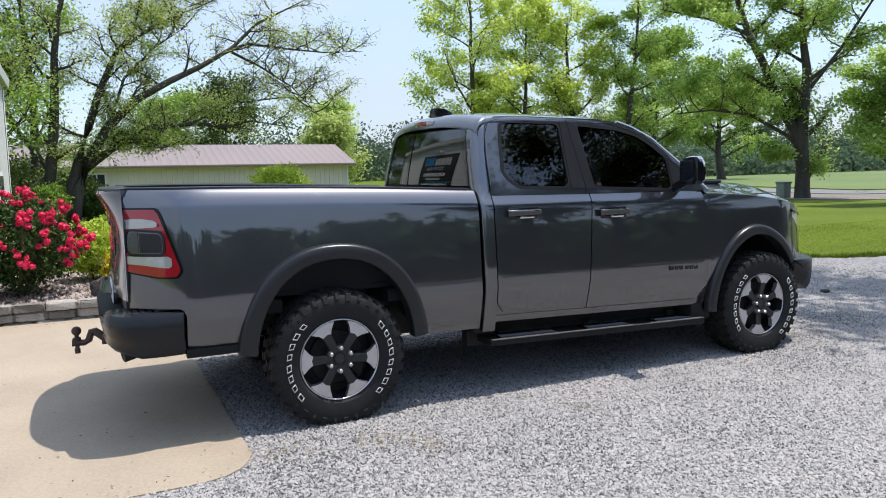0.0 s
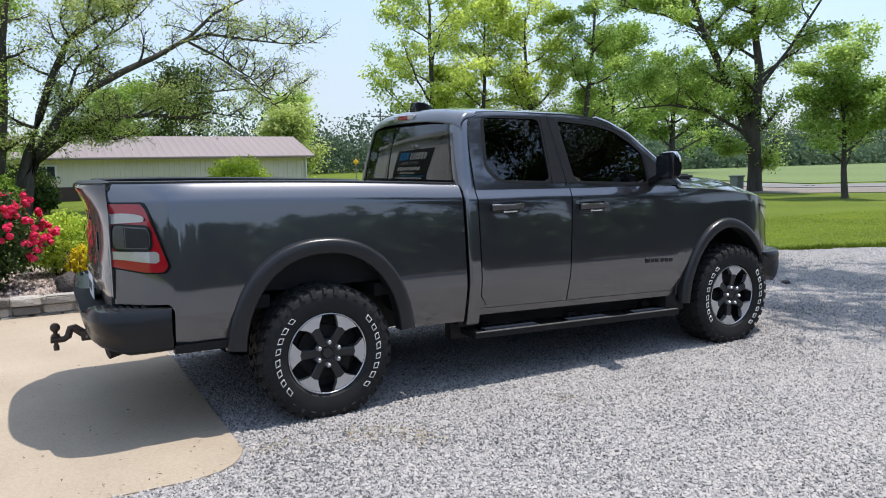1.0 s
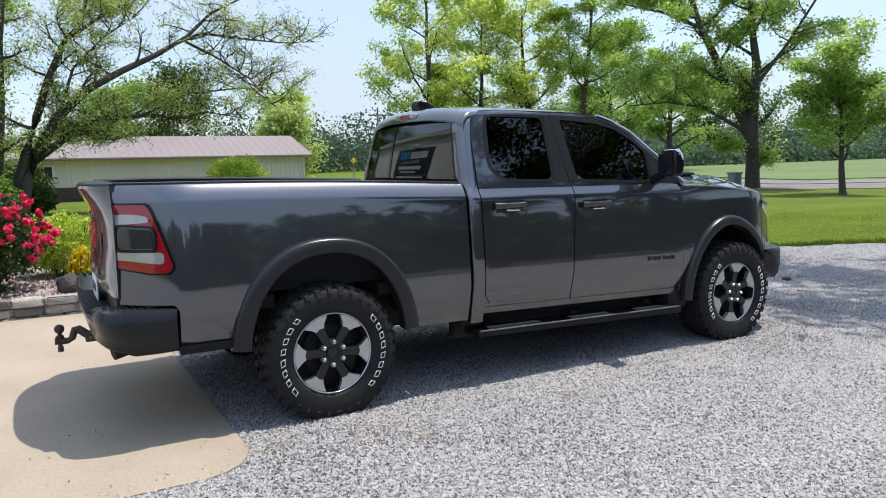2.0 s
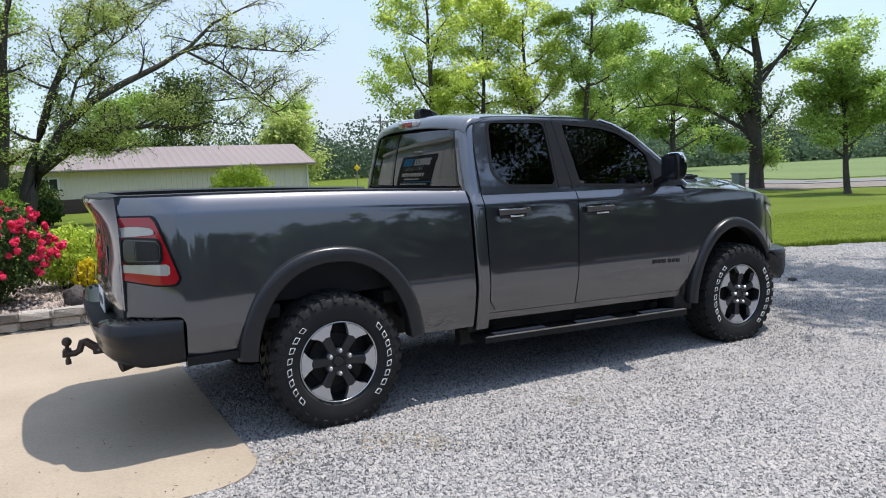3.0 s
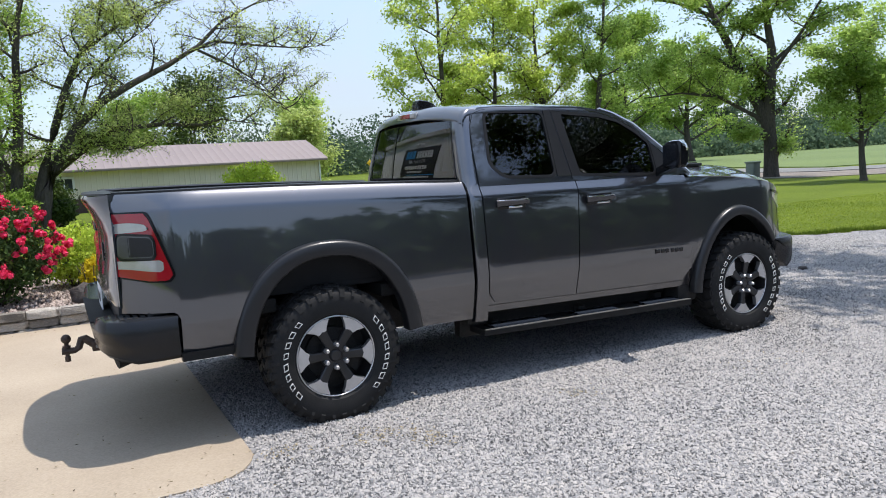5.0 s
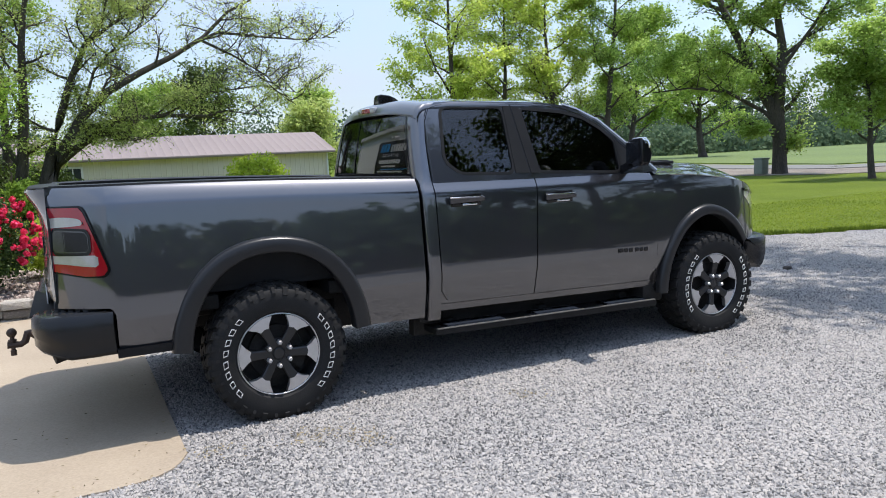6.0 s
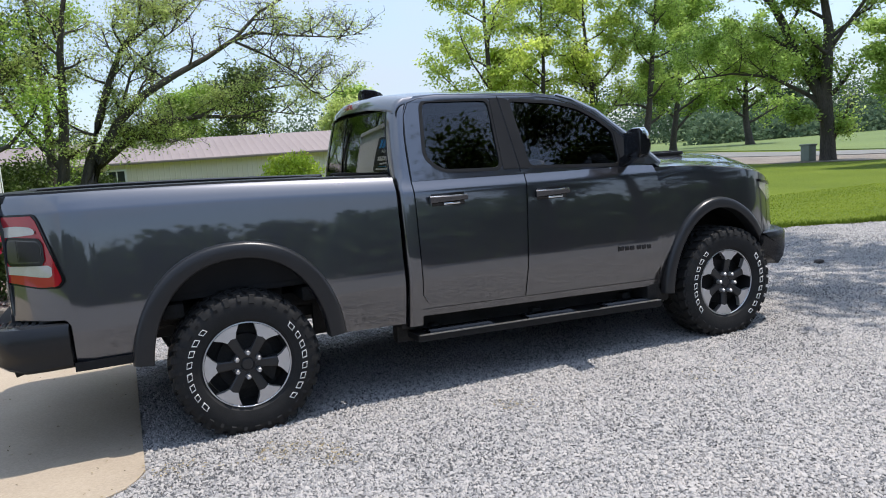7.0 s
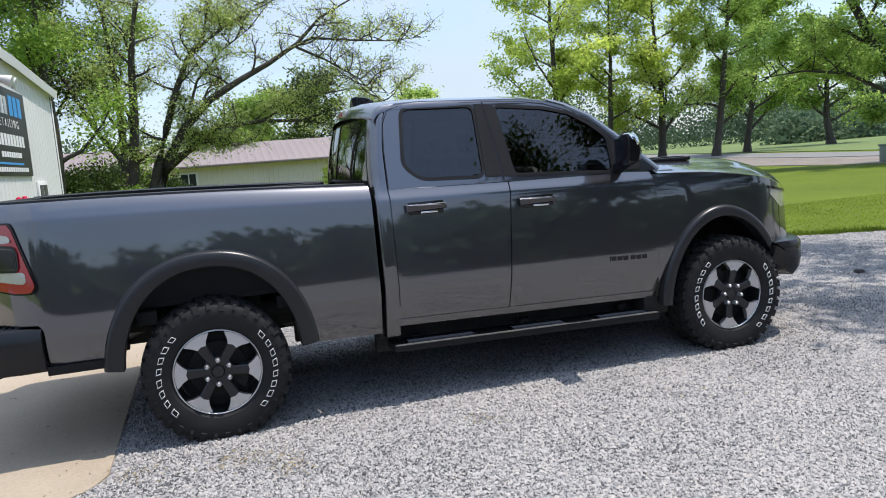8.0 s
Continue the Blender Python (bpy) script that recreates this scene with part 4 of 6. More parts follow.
    # wheel housings
    for cx, z0, r in ((0.0, 0.42, 0.60), (3.52, 0.42, 0.56)):
        bm = bmesh.new()
        rings = []
        for k in range(21):
            a = math.pi * (0.06 + 0.88 * k / 20)
            x, z = cx + r * math.cos(a), z0 + r * 1.05 * math.sin(a)
            rings.append([(x, s * 0.96, z), (x, s * 0.66, z), (x, s * 0.52, z + 0.02)])
        loft(bm, rings, False)
        part("wheel_housing", bm, under_black, truck)

    # tail lamp, wrapped round the corner of the bed
    def lamp_low(x, inset=0.0):
        return 0.960 + inset + 0.03 * max(0.0, (-1.0 - x) / 0.16) + 0.05 * max(0.0, (x + inset + 0.915) / 0.045) ** 2.4

    def lamp_top(x, inset=0.0):
        """The slanting outer edge runs into the top through a rounded corner."""
        a, b = 1.354 - inset, 0.960 + (-0.860 - 1.2 * inset - x) / 0.31
        h = max(0.05 - abs(a - b), 0.0) / 0.05
        return min(a, b) - h * h * 0.05 / 4

    lamp = part("tail_lamp", skin(steps(-1.158, -0.876, 28), lamp_low, lamp_top, bed_out, s, 12, lift=0.009), gloss_black, truck, "smoked black lamp housing with red and white lenses")
    def lens(name, x0, x1, low, top, mat, lift, label=""):
        part(name, skin(steps(x0, x1, 14), low, top, bed_out, s, 6, fold=0.012, lift=lift), mat, lamp, label)
    def nip(x, x0, x1, r):
        """How far a rounded end cuts into the height at x."""
        d = min(x - x0, x1 - x)
        return r - math.sqrt(max(0.0, r * r - max(0.0, r - d) ** 2)) if d < r else 0.0

    lens("red_lens", -1.152, -0.890, lambda x: lamp_low(x, 0.010), lambda x: lamp_top(x, 0.010), red_lens, 0.013, "translucent red lens")
    lens("upper_lens", -1.150, -0.985, lambda x: 1.236 + 0.012 * (x + 1.150) / 0.165 + nip(x, -1.19, -0.985, 0.02), lambda x: 1.280 + 0.014 * math.sin((x + 1.19) / 0.2 * math.pi) - nip(x, -1.19, -0.985, 0.03), clear_lens, 0.017, "frosted white lens")
    lens("lower_lens", -1.148, -0.930, lambda x: 1.030 + 0.010 * math.cos((x + 1.148) / 0.218 * math.pi) + nip(x, -1.19, -0.930, 0.012), lambda x: 1.084 - nip(x, -1.19, -0.930, 0.012), clear_lens, 0.017, "frosted white lens")
    lens("sensor_panel", -1.150, -0.958, lambda x: 1.084 + nip(x, -1.150, -0.958, 0.028), lambda x: 1.240 - 0.07 * (x + 1.150) - nip(x, -1.150, -0.958, 0.034), gloss_black, 0.020, "gloss black centre panel")
    lens("panel_rim", -1.143, -0.970, lambda x: 1.100 + nip(x, -1.143, -0.970, 0.022), lambda x: 1.227 - 0.07 * (x + 1.143) - nip(x, -1.143, -0.970, 0.028), dark_chrome, 0.0225, "dark bright-edged rim")
    lens("inner_lens", -1.138, -1.090, lambda x: 1.106 + nip(x, -1.138, -1.06, 0.018), lambda x: 1.219 - nip(x, -1.138, -1.06, 0.022), handle_chrome, 0.025, "dark reflector")
    lens("panel_glass", -1.084, -0.976, lambda x: 1.106 + nip(x, -1.2, -0.976, 0.018), lambda x: 1.215 - 0.07 * (x + 1.084) - nip(x, -1.2, -0.976, 0.024), gloss_black, 0.025)

    # upper cab side with its two window openings
    REAR_GLASS = rounded(((1.247, 1.50), (1.293, 1.852), (1.768, 1.846), (1.757, 1.398), (1.345, 1.414)), 0.05, 5)
    FRONT_GLASS = rounded(((1.933, 1.834), (2.28, 1.803), (2.46, 1.758), (2.60, 1.675), (2.704, 1.585), (2.70, 1.360), (1.982, 1.394)), 0.03)
    OUTLINE = ((1.118, 1.355), (1.128, 1.60), (1.15, 1.78), (1.185, 1.855), (1.25, 1.895), (1.40, 1.902), (1.845, 1.893), (2.12, 1.886), (2.30, 1.862), (2.45, 1.812), (2.60, 1.735), (2.84, 1.53), (3.045, 1.335), (2.7, 1.333), (1.9, 1.345))
    frame_part = part("window_surround", plate(OUTLINE, glass_out, s, 0.03, (widened(REAR_GLASS, 0.02), widened(FRONT_GLASS, 0.02))), paint, truck)
    for glass, name in ((REAR_GLASS, "rear_side_window"), (FRONT_GLASS, "front_side_window")):
        pane = part(name, plate(glass, glass_out, s, 0.005, lift=-0.008), privacy, truck, "dark tinted side window", angle=20)
        part("window_trim", ring_of(glass, glass_out, s, 0.022, 0.02, 0.003), black_plastic, pane, "black rubber and gloss trim")
    part("pillar_trim", plate(((1.785, 1.862), (1.842, 1.862), (1.892, 1.382), (1.775, 1.386)), glass_out, s, 0.012, lift=0.006), black_plastic, truck, "black pillar cover")
    part("pillar_trim", plate(((1.852, 1.862), (1.918, 1.850), (1.968, 1.376), (1.902, 1.380)), glass_out, s, 0.012, lift=0.006), black_plastic, truck, "black pillar cover")
    for seam in (((1.120, 1.36), (1.130, 1.60), (1.152, 1.77), (1.195, 1.852), (1.27, 1.875), (1.45, 1.880), (1.866, 1.874)),
                 ((1.866, 1.874), (2.12, 1.864), (2.29, 1.840), (2.44, 1.792), (2.59, 1.713), (2.80, 1.535), (2.93, 1.405)),
                 ((1.846, 1.874), (1.872, 1.62), (1.897, 1.36))):
        part("door_seam", tube(bmesh.new(), [(x, s * (glass_out(x, z) + (0.0045 if seam[-1][0] < 1.9 and seam[0][0] > 1.8 else 0.0005)), z) for x, z in seam], 0.0035, 5), gloss_black, frame_part)
    part("sail_panel", plate(((2.718, 1.585), (2.735, 1.585), (2.93, 1.385), (2.92, 1.352), (2.718, 1.352)), glass_out, s, 0.012, lift=0.006), black_plastic, truck)

    # mirror
    bm = bmesh.new()
    rows = []
    for t, h, d in ((0.0, 0.075, 0.03), (0.1, 0.094, 0.040), (0.5, 0.10, 0.046), (0.9, 0.097, 0.042), (1.0, 0.078, 0.030)):
        y = s * (1.03 + 0.21 * t)
        cx, cz = 2.712 - 0.045 * t, 1.485 + 0.01 * t
        rows.append([(cx + d * x, y, cz + h * z) for x, z in ((-0.85, -1), (-1, -0.85), (-1, 0.85), (-0.85, 1), (0.3, 1), (0.95, 0.72), (1.45, 0.2), (1.6, -0.25), (1.25, -0.8), (0.7, -1))])
    mirror = part("door_mirror", loft(bm, rows), gloss_black, truck, "black folding door mirror")
    part("mirror_glass", boxed((2.634, min(s * 1.06, s * 1.22), 1.41), (2.640, max(s * 1.06, s * 1.22), 1.565), 0.003), dark_chrome, mirror)
    rows = []
    for t, h, d in ((0.25, 0.097, 0.043), (0.5, 0.101, 0.047), (0.9, 0.098, 0.043), (1.0, 0.080, 0.032), (1.03, 0.06, 0.02)):
        y = s * (1.03 + 0.21 * t)
        cx, cz = 2.712 - 0.045 * t, 1.485 + 0.01 * t
        rows.append([(cx + d * x, y, cz + h * z) for x, z in ((-0.6, 1.0), (-0.5, 1.05), (0.35, 1.05), (1.02, 0.76), (1.36, 0.42), (1.25, 0.36), (0.85, 0.66), (0.3, 0.95))])
    part("mirror_cap", loft(bmesh.new(), rows), chrome, mirror, "bright upper cap")
    rows = []
    for t in steps(0, 1, 4):
        y = s * (0.915 + 0.15 * t)
        z = 1.355 + 0.06 * t
        rows.append([(2.70, y, z - 0.03), (2.765, y, z - 0.025), (2.77, y, z + 0.03), (2.70, y, z + 0.035)])
    part("mirror_arm", loft(bmesh.new(), rows), gloss_black, mirror)

    # running board: a pressed tread on two brackets
    step = part("side_step", skin(steps(1.06, 2.97, 8), lambda x: 0.347 - 0.026 * (x - 1.06), lambda x: 0.386 - 0.021 * (x - 1.06), lambda x, z: 0.998, s, 3, fold=0.20), black_plastic, truck, "black running board with ribbed step pads")
    # three raised ribbed pads, one for each door and one between
    for x0, x1 in ((1.14, 1.62), (1.86, 2.26), (2.50, 2.90)):
        bm = bmesh.new()
        rows = []
        for x, d in ((x0, 0.012), (x0 + 0.012, 0.0), (x1 - 0.012, 0.0), (x1, 0.012)):
            z = 0.386 - 0.021 * (x - 1.06)
            rows.append([(x, s * (0.835 + d), z - 0.004), (x, s * (0.840 + d), z + 0.009 - d * 0.6), (x, s * (0.975 - d), z + 0.009 - d * 0.6), (x, s * (0.985 - d), z - 0.004)])
        loft(bm, rows)
        for k in range(9):
            y = 0.850 + 0.0135 * k
            rows = [[(x, s * y, 0.394 - 0.021 * (x - 1.06)), (x, s * (y + 0.003), 0.3985 - 0.021 * (x - 1.06)), (x, s * (y + 0.007), 0.394 - 0.021 * (x - 1.06))] for x in (x0 + 0.02, x1 - 0.02)]
            loft(bm, rows)
        part("step_tread", bm, gloss_black, step, "ribbed gloss black pad")
    part("step_edge", skin(steps(1.07, 2.96, 8), lambda x: 0.384 - 0.021 * (x - 1.06), lambda x: 0.390 - 0.021 * (x - 1.06), lambda x, z: 1.001, s, 1, fold=0.02), steel, step, "worn bright edge")
    for x in (1.25, 2.02, 2.78):
        part("step_bracket", boxed((x - 0.035, min(s * 0.62, s * 0.83), 0.34), (x + 0.035, max(s * 0.62, s * 0.83), 0.40), 0.01), under_black, step)

    # head lamp
    lamp = part("head_lamp", skin(steps(3.985, 4.225, 12), lambda x: 0.975 + 0.11 * max(0.0, (4.125 - x) / 0.14), lambda x: 1.125 - 0.18 * (x - 4.045), lambda x, z: fender_out(x, z) + 0.004, s, 8), clear_lens, truck, "clear wraparound head lamp")
    part("lamp_brow", skin(steps(3.97, 4.23, 8), lambda x: 1.115 - 0.18 * (x - 4.045), lambda x: 1.135 - 0.18 * (x - 4.045), lambda x, z: fender_out(x, z) + 0.010, s, 2), gloss_black, lamp)

# bed floor, head board and tailgate
for x in (-0.95, -0.42, 0.38, 0.80):
    part("cross_member", boxed((x, -0.86, 0.69), (x + 0.12, 0.86, 0.775), 0.012), under_black, truck)
part("bed_underside", boxed((-1.10, -0.56, 0.60), (1.0, 0.56, 0.70), 0.02), under_black, truck)
part("bed_floor", boxed((-1.12, -0.80, 0.78), (0.97, 0.80, 0.83), 0.01), liner, truck)
part("bed_head", boxed((0.93, -0.86, 0.50), (0.975, 0.86, 1.385), 0.015), liner, truck)
bm = bmesh.new()
rows = []
for y in steps(-0.785, 0.785, 28):
    v = abs(y) / 0.785
    e = 1 - v ** 4.5
    b = 0.045 * (1 - v ** 2.5)
    prof = ((-1.13, 0.82), (-1.160, 0.82), (-1.182, 0.90), (-1.168, 1.0), (-1.160, 1.10), (-1.160, 1.22), (-1.172, 1.30), (-1.198, 1.36), (-1.225, 1.405), (-1.236, 1.428), (-1.228, 1.445), (-1.20, 1.453), (-1.115, 1.452), (-1.115, 1.38))
    rows.append([(x if x > -1.14 else -1.158 + (x + 1.158) * e - b, y * (1 - 0.11 * max(0.0, min(1.0, (z - 1.31) / 0.11))), z) for x, z in prof])
tailgate = part("tailgate", loft(bm, rows), paint, truck)
rows = []
for v in steps(-0.97, 0.97, 24):
    a = abs(v)
    x = -1.158 - 0.060 * (1 - a ** 4.5) - 0.045 * (1 - a ** 2.5)
    y = v * 0.785 * 0.89
    rows.append([(x, y, 1.450), (x + 0.006, y, 1.459), (-1.095, y, 1.461), (-1.09, y, 1.450)])
part("gate_cap", loft(bmesh.new(), rows), black_plastic, tailgate, "black plastic cap")
part("gate_handle", boxed((-1.215, -0.13, 1.22), (-1.185, 0.13, 1.29), 0.012), gloss_black, tailgate)
for k in range(3):
    y = -0.34 + 0.34 * k
    part("gate_emblem", boxed((-1.201, y - 0.12, 1.06), (-1.180, y + 0.12, 1.17), 0.004), gloss_black, tailgate, "large dark raised emblem block")

part("gate_sill", boxed((-1.17, -0.78, 0.60), (-1.12, 0.78, 0.83), 0.01), black_plastic, truck)

# rear bumper with corner steps
half = [(-0.886, -0.985), (-1.00, -0.996), (-1.12, -0.985), (-1.20, -0.955), (-1.255, -0.89), (-1.282, -0.78), (-1.292, -0.60), (-1.295, -0.30)]
plan = half + [(x, -y) for x, y in half[::-1]]
rows = []
for x, y in plan:
    d = Vector((x + 0.6, y * 0.75)).normalized()
    corner = max(0.0, min(1.0, (abs(y) - 0.55) / 0.15))
    top = 0.715 + 0.062 * corner
    low = 0.532 + 0.055 * max(0.0, min(1.0, (-1.12 - x) / 0.18))
    pts = []
    for back, z in ((0.10, low), (0.02, low), (0.0, low + 0.02), (0.0, low + 0.07), (-0.012, low + 0.09), (-0.008, top - 0.03), (0.008, top - 0.006), (0.03, top), (0.16, top)):
        pts.append((x - d.x * back, y - d.y * back, z))
    rows.append(pts)
part("bumper_mount", boxed((-1.16, -0.72, 0.66), (-1.0, 0.72, 0.80), 0.01), under_black, truck)
part("bumper_mount", boxed((-1.03, -0.90, 0.66), (-0.80, 0.90, 0.80), 0.01), under_black, truck)
bumper = part("rear_bumper", loft(bmesh.new(), rows), bumper_plastic, truck, "black moulded rear step bumper")
for s in (-1, 1):
    bm = bmesh.new()
    for i in range(7):
        for j in range(5):
            x, y = -1.235 + 0.036 * i, s * (0.745 + 0.040 * j)
            if (x + 1.03) ** 2 / 0.075 + (abs(y) - 0.55) ** 2 / 0.16 < 1.05:
                box(bm, (x - 0.012, y - 0.014, 0.770), (x + 0.012, y + 0.014, 0.781), 0.003, 1)
    part("step_pad", bm, rubber, bumper, "knobbed corner step", kind="stuff")
part("bumper_step", boxed((-1.31, -0.52, 0.712), (-1.14, 0.52, 0.722), 0.004), rubber, bumper)
number = part("number_plate", boxed((-1.222, -0.155, 0.725), (-1.214, 0.155, 0.875), 0.004), banner_white, bumper, "pale number plate with plain dark bars")
part("plate_bars", boxed((-1.226, -0.11, 0.775), (-1.223, 0.11, 0.825)), banner_black, number)

# tow hitch
hitch = part("tow_hitch", boxed((-1.30, -0.032, 0.485), (-1.0, 0.032, 0.55), 0.006), rusty, truck, "rusty drop hitch with a worn ball")
hitch.location.z = -0.042
part("hitch_pin", tube(bmesh.new(), ((-1.27, -0.055, 0.517), (-1.27, 0.055, 0.517)), 0.009, 8), steel, hitch)
part("hitch_shank", tube(bmesh.new(), ((-1.28, 0, 0.525), (-1.34, 0, 0.575), (-1.355, 0, 0.575), (-1.375, 0, 0.52), (-1.40, 0, 0.505), (-1.475, 0, 0.51)), [0.027, 0.025, 0.022, 0.022, 0.02, 0.024], 8), rusty, hitch)
bm = bmesh.new()
bmesh.ops.create_uvsphere(bm, u_segments=20, v_segments=12, radius=0.030, matrix=Matrix.Translation((-1.445, 0, 0.585)))
tube(bm, ((-1.445, 0, 0.44), (-1.445, 0, 0.47), (-1.445, 0, 0.475), (-1.445, 0, 0.575)), [0.018, 0.018, 0.013, 0.014], 10)
tube(bm, ((-1.445, 0, 0.528), (-1.445, 0, 0.542)), 0.024, 12)
part("hitch_ball", bm, rusty, hitch)
for s in (-1, 1):
    part("exhaust_tip", tube(bmesh.new(), ((-0.95, s * 0.62, 0.53), (-1.12, s * 0.68, 0.52), (-1.20, s * 0.70, 0.505)), [0.036, 0.04, 0.042], 14), under_black, truck, "black exhaust tip")

# cab back corner posts, back panel, rear window
def back_x(y, z):
    """The rear glass leans forward and bows backward in the middle."""
    u = max(0.0, z - 1.42)
    return 1.005 + 0.09 * u + 0.185 * u * u + 0.020 * (y / 0.735) ** 2


post_edge = table((0.4, 1.12), (1.355, 1.118), (1.60, 1.128), (1.78, 1.15), (1.855, 1.187), (1.90, 1.25))
for s in (-1, 1):
    rows = []
    for z in [0.44, 0.5, 0.6, 0.75, 0.9, 1.05, 1.2, 1.26, 1.28, 1.29, 1.30, 1.32, 1.345, 1.38, 1.45, 1.55, 1.65, 1.74, 1.80, 1.845, 1.875, 1.892]:
        w = cab_out(1.1, z) if z < 1.345 else min(glass_out(1.1, z), cab_out(1.1, 1.345))
        w -= 0.02 * max(0.0, (z - 1.82) / 0.07) ** 2
        xb = back_x(w - 0.085, z) - 0.004 + 0.03 * max(0.0, (z - 1.82) / 0.055) ** 2
        xb -= 0.012 if z < 1.345 else 0.0
        lead = post_edge(z) - 0.006
        rx, ry = (0.075, 0.10) if z > 1.345 else (0.032, 0.045)
        turn = [(xb + rx * (1 - math.sin(a)), s * (w - ry * (1 - math.cos(a)))) for a in steps(0, math.pi / 2, 7)]
        rows.append([(max(lead, xb + 0.076), s * w, z)] + [(x, y, z) for x, y in turn] + [(xb + 0.004, s * (w - 0.18), z), (xb + 0.03, s * (w - 0.18), z)])
    part("cab_corner", loft(bmesh.new(), rows, False), paint, truck)
part("cab_back", boxed((1.055, -0.90, 0.45), (1.085, 0.90, 1.33), 0.01), paint, truck)


def curved_pane(y0, y1, z0, z1, lift=0.0, thick=0.006, n=16):
    bm = bmesh.new()
    rows = []
    zs = steps(z0, z1, 8)
    for y in steps(y0, y1, n):
        at = [(y * (glass_out(1.1, z) - 0.10) / 0.775, z) for z in zs]
        rows.append([(back_x(u, z) + lift, u, z) for u, z in at] + [(back_x(u, z) + lift + thick, u, z) for u, z in at[::-1]])
    return loft(bm, rows)


back_window = part("rear_window", curved_pane(-0.755, 0.755, 1.405, 1.835), privacy, truck, "tinted sliding rear window", angle=30)
for y0, y1, z0, z1 in ((-0.755, 0.755, 1.395, 1.420), (-0.755, 0.755, 1.822, 1.84), (0.250, 0.290, 1.42, 1.82), (-0.755, -0.735, 1.42, 1.82), (0.72, 0.755, 1.42, 1.82)):
    part("window_bar", curved_pane(y0, y1, z0, z1, -0.004, 0.010, 8 if y1 - y0 > 0.5 else 2), gloss_black, back_window, "black glazing bar")
brake = part("high_brake_lamp", boxed((1.030, -0.17, 1.862), (1.10, 0.17, 1.908), 0.012), clear_lens, truck, "red and white high brake lamp")
part("brake_lens", boxed((1.026, -0.085, 1.868), (1.05, 0.085, 1.902), 0.006), red_lens, brake)

# roof
edge = table((1.10, 1.885), (1.25, 1.898), (1.40, 1.905), (1.845, 1.897), (2.12, 1.890), (2.30, 1.866), (2.42, 1.832))
rows = []
for x, drop in ((1.052, 0.100), (1.056, 0.072), (1.068, 0.045), (1.088, 0.024), (1.115, 0.010), (1.15, 0.003), *((x, 0.0) for x in steps(1.20, 2.42, 18))):
    z = edge(max(x, 1.2)) - drop
    pts = []
    for v in (-1.0, -0.995, -0.975, -0.93, -0.86, -0.7, -0.45, -0.2, 0, 0.2, 0.45, 0.7, 0.86, 0.93, 0.975, 0.995, 1.0):
        a = abs(v)
        up = 0.062 * (1 - a ** 3.0) - 0.012 - (0.016 if a > 0.99 else 0) - (0.018 if a == 1 else 0)
        wide = 0.742 + 0.30 * drop
        fade = max(0.0, 1 - (x - 1.05) / 0.35)
        pts.append((x + (0.045 * v * v - 0.02 * (1 - v * v)) * fade + 0.06 * (1 - v * v) * max(0.0, x - 2.0), v * wide, z + up))
    rows.append(pts)
part("roof", loft(bmesh.new(), rows, False), paint, truck)
bm = bmesh.new()
rows = []
for x, z, w in ((1.125, 1.935, 0.062), (1.118, 1.985, 0.052), (1.125, 2.004, 0.046), (1.150, 2.012, 0.042), (1.220, 2.004, 0.036), (1.270, 1.985, 0.028), (1.315, 1.950, 0.016), (1.33, 1.935, 0.012)):
    rows.append([(x, -w, 1.930), (x, -w * 0.96, min(z, 1.945)), (x, -w * 0.78, z - 0.006), (x, -w * 0.5, z), (x, w * 0.5, z), (x, w * 0.78, z - 0.006), (x, w * 0.96, min(z, 1.945)), (x, w, 1.930)])
part("roof_antenna", loft(bm, rows), gloss_black, truck, "black roof fin")

# windscreen, pillars, hood
wind_top = lambda y: (2.44 + 0.05 * (1 - (y / 0.74) ** 2), 1.838 + 0.045 * (1 - (y / 0.74) ** 2))
wind_low = lambda y: (3.04 + 0.20 * (1 - (y / 0.9) ** 2), 1.33 + 0.03 * (1 - (y / 0.9) ** 2))
rows, inner = [], []
for v in steps(-1, 1, 16):
    a, b = wind_top(v * 0.72), wind_low(v * 0.87)
    rows.append([(a[0] + (b[0] - a[0]) * t, v * (0.70 + 0.17 * t), a[1] + (b[1] - a[1]) * t + 0.03 * math.sin(math.pi * t)) for t in steps(0, 1, 8)])
bm = loft(bmesh.new(), rows, False)
part("windscreen", bm, screen_glass, truck, "clear windscreen")
for s in (-1, 1):
    rows = []
    for x, z in ((2.30, 1.866), (2.42, 1.83), (2.60, 1.742), (2.84, 1.54), (3.05, 1.34)):
        w = glass_out(x, z)
        rows.append([(x - 0.01, s * (w + 0.002), z - 0.03), (x + 0.012, s * (w + 0.004), z), (x + 0.035, s * (w - 0.02), z + 0.012), (x + 0.04, s * (w - 0.06), z + 0.004), (x, s * (w - 0.06), z - 0.04)])
    part("front_pillar", loft(bmesh.new(), rows), paint, truck)
hood_edge = table((3.0, 1.310), (3.45, 1.289), (3.94, 1.219), (4.14, 1.156), (4.3, 1.10), (4.45, 1.0))
hood_mid = table((3.0, 1.375), (3.3, 1.385), (3.7, 1.372), (4.1, 1.32), (4.35, 1.235), (4.45, 1.13))
rows = []
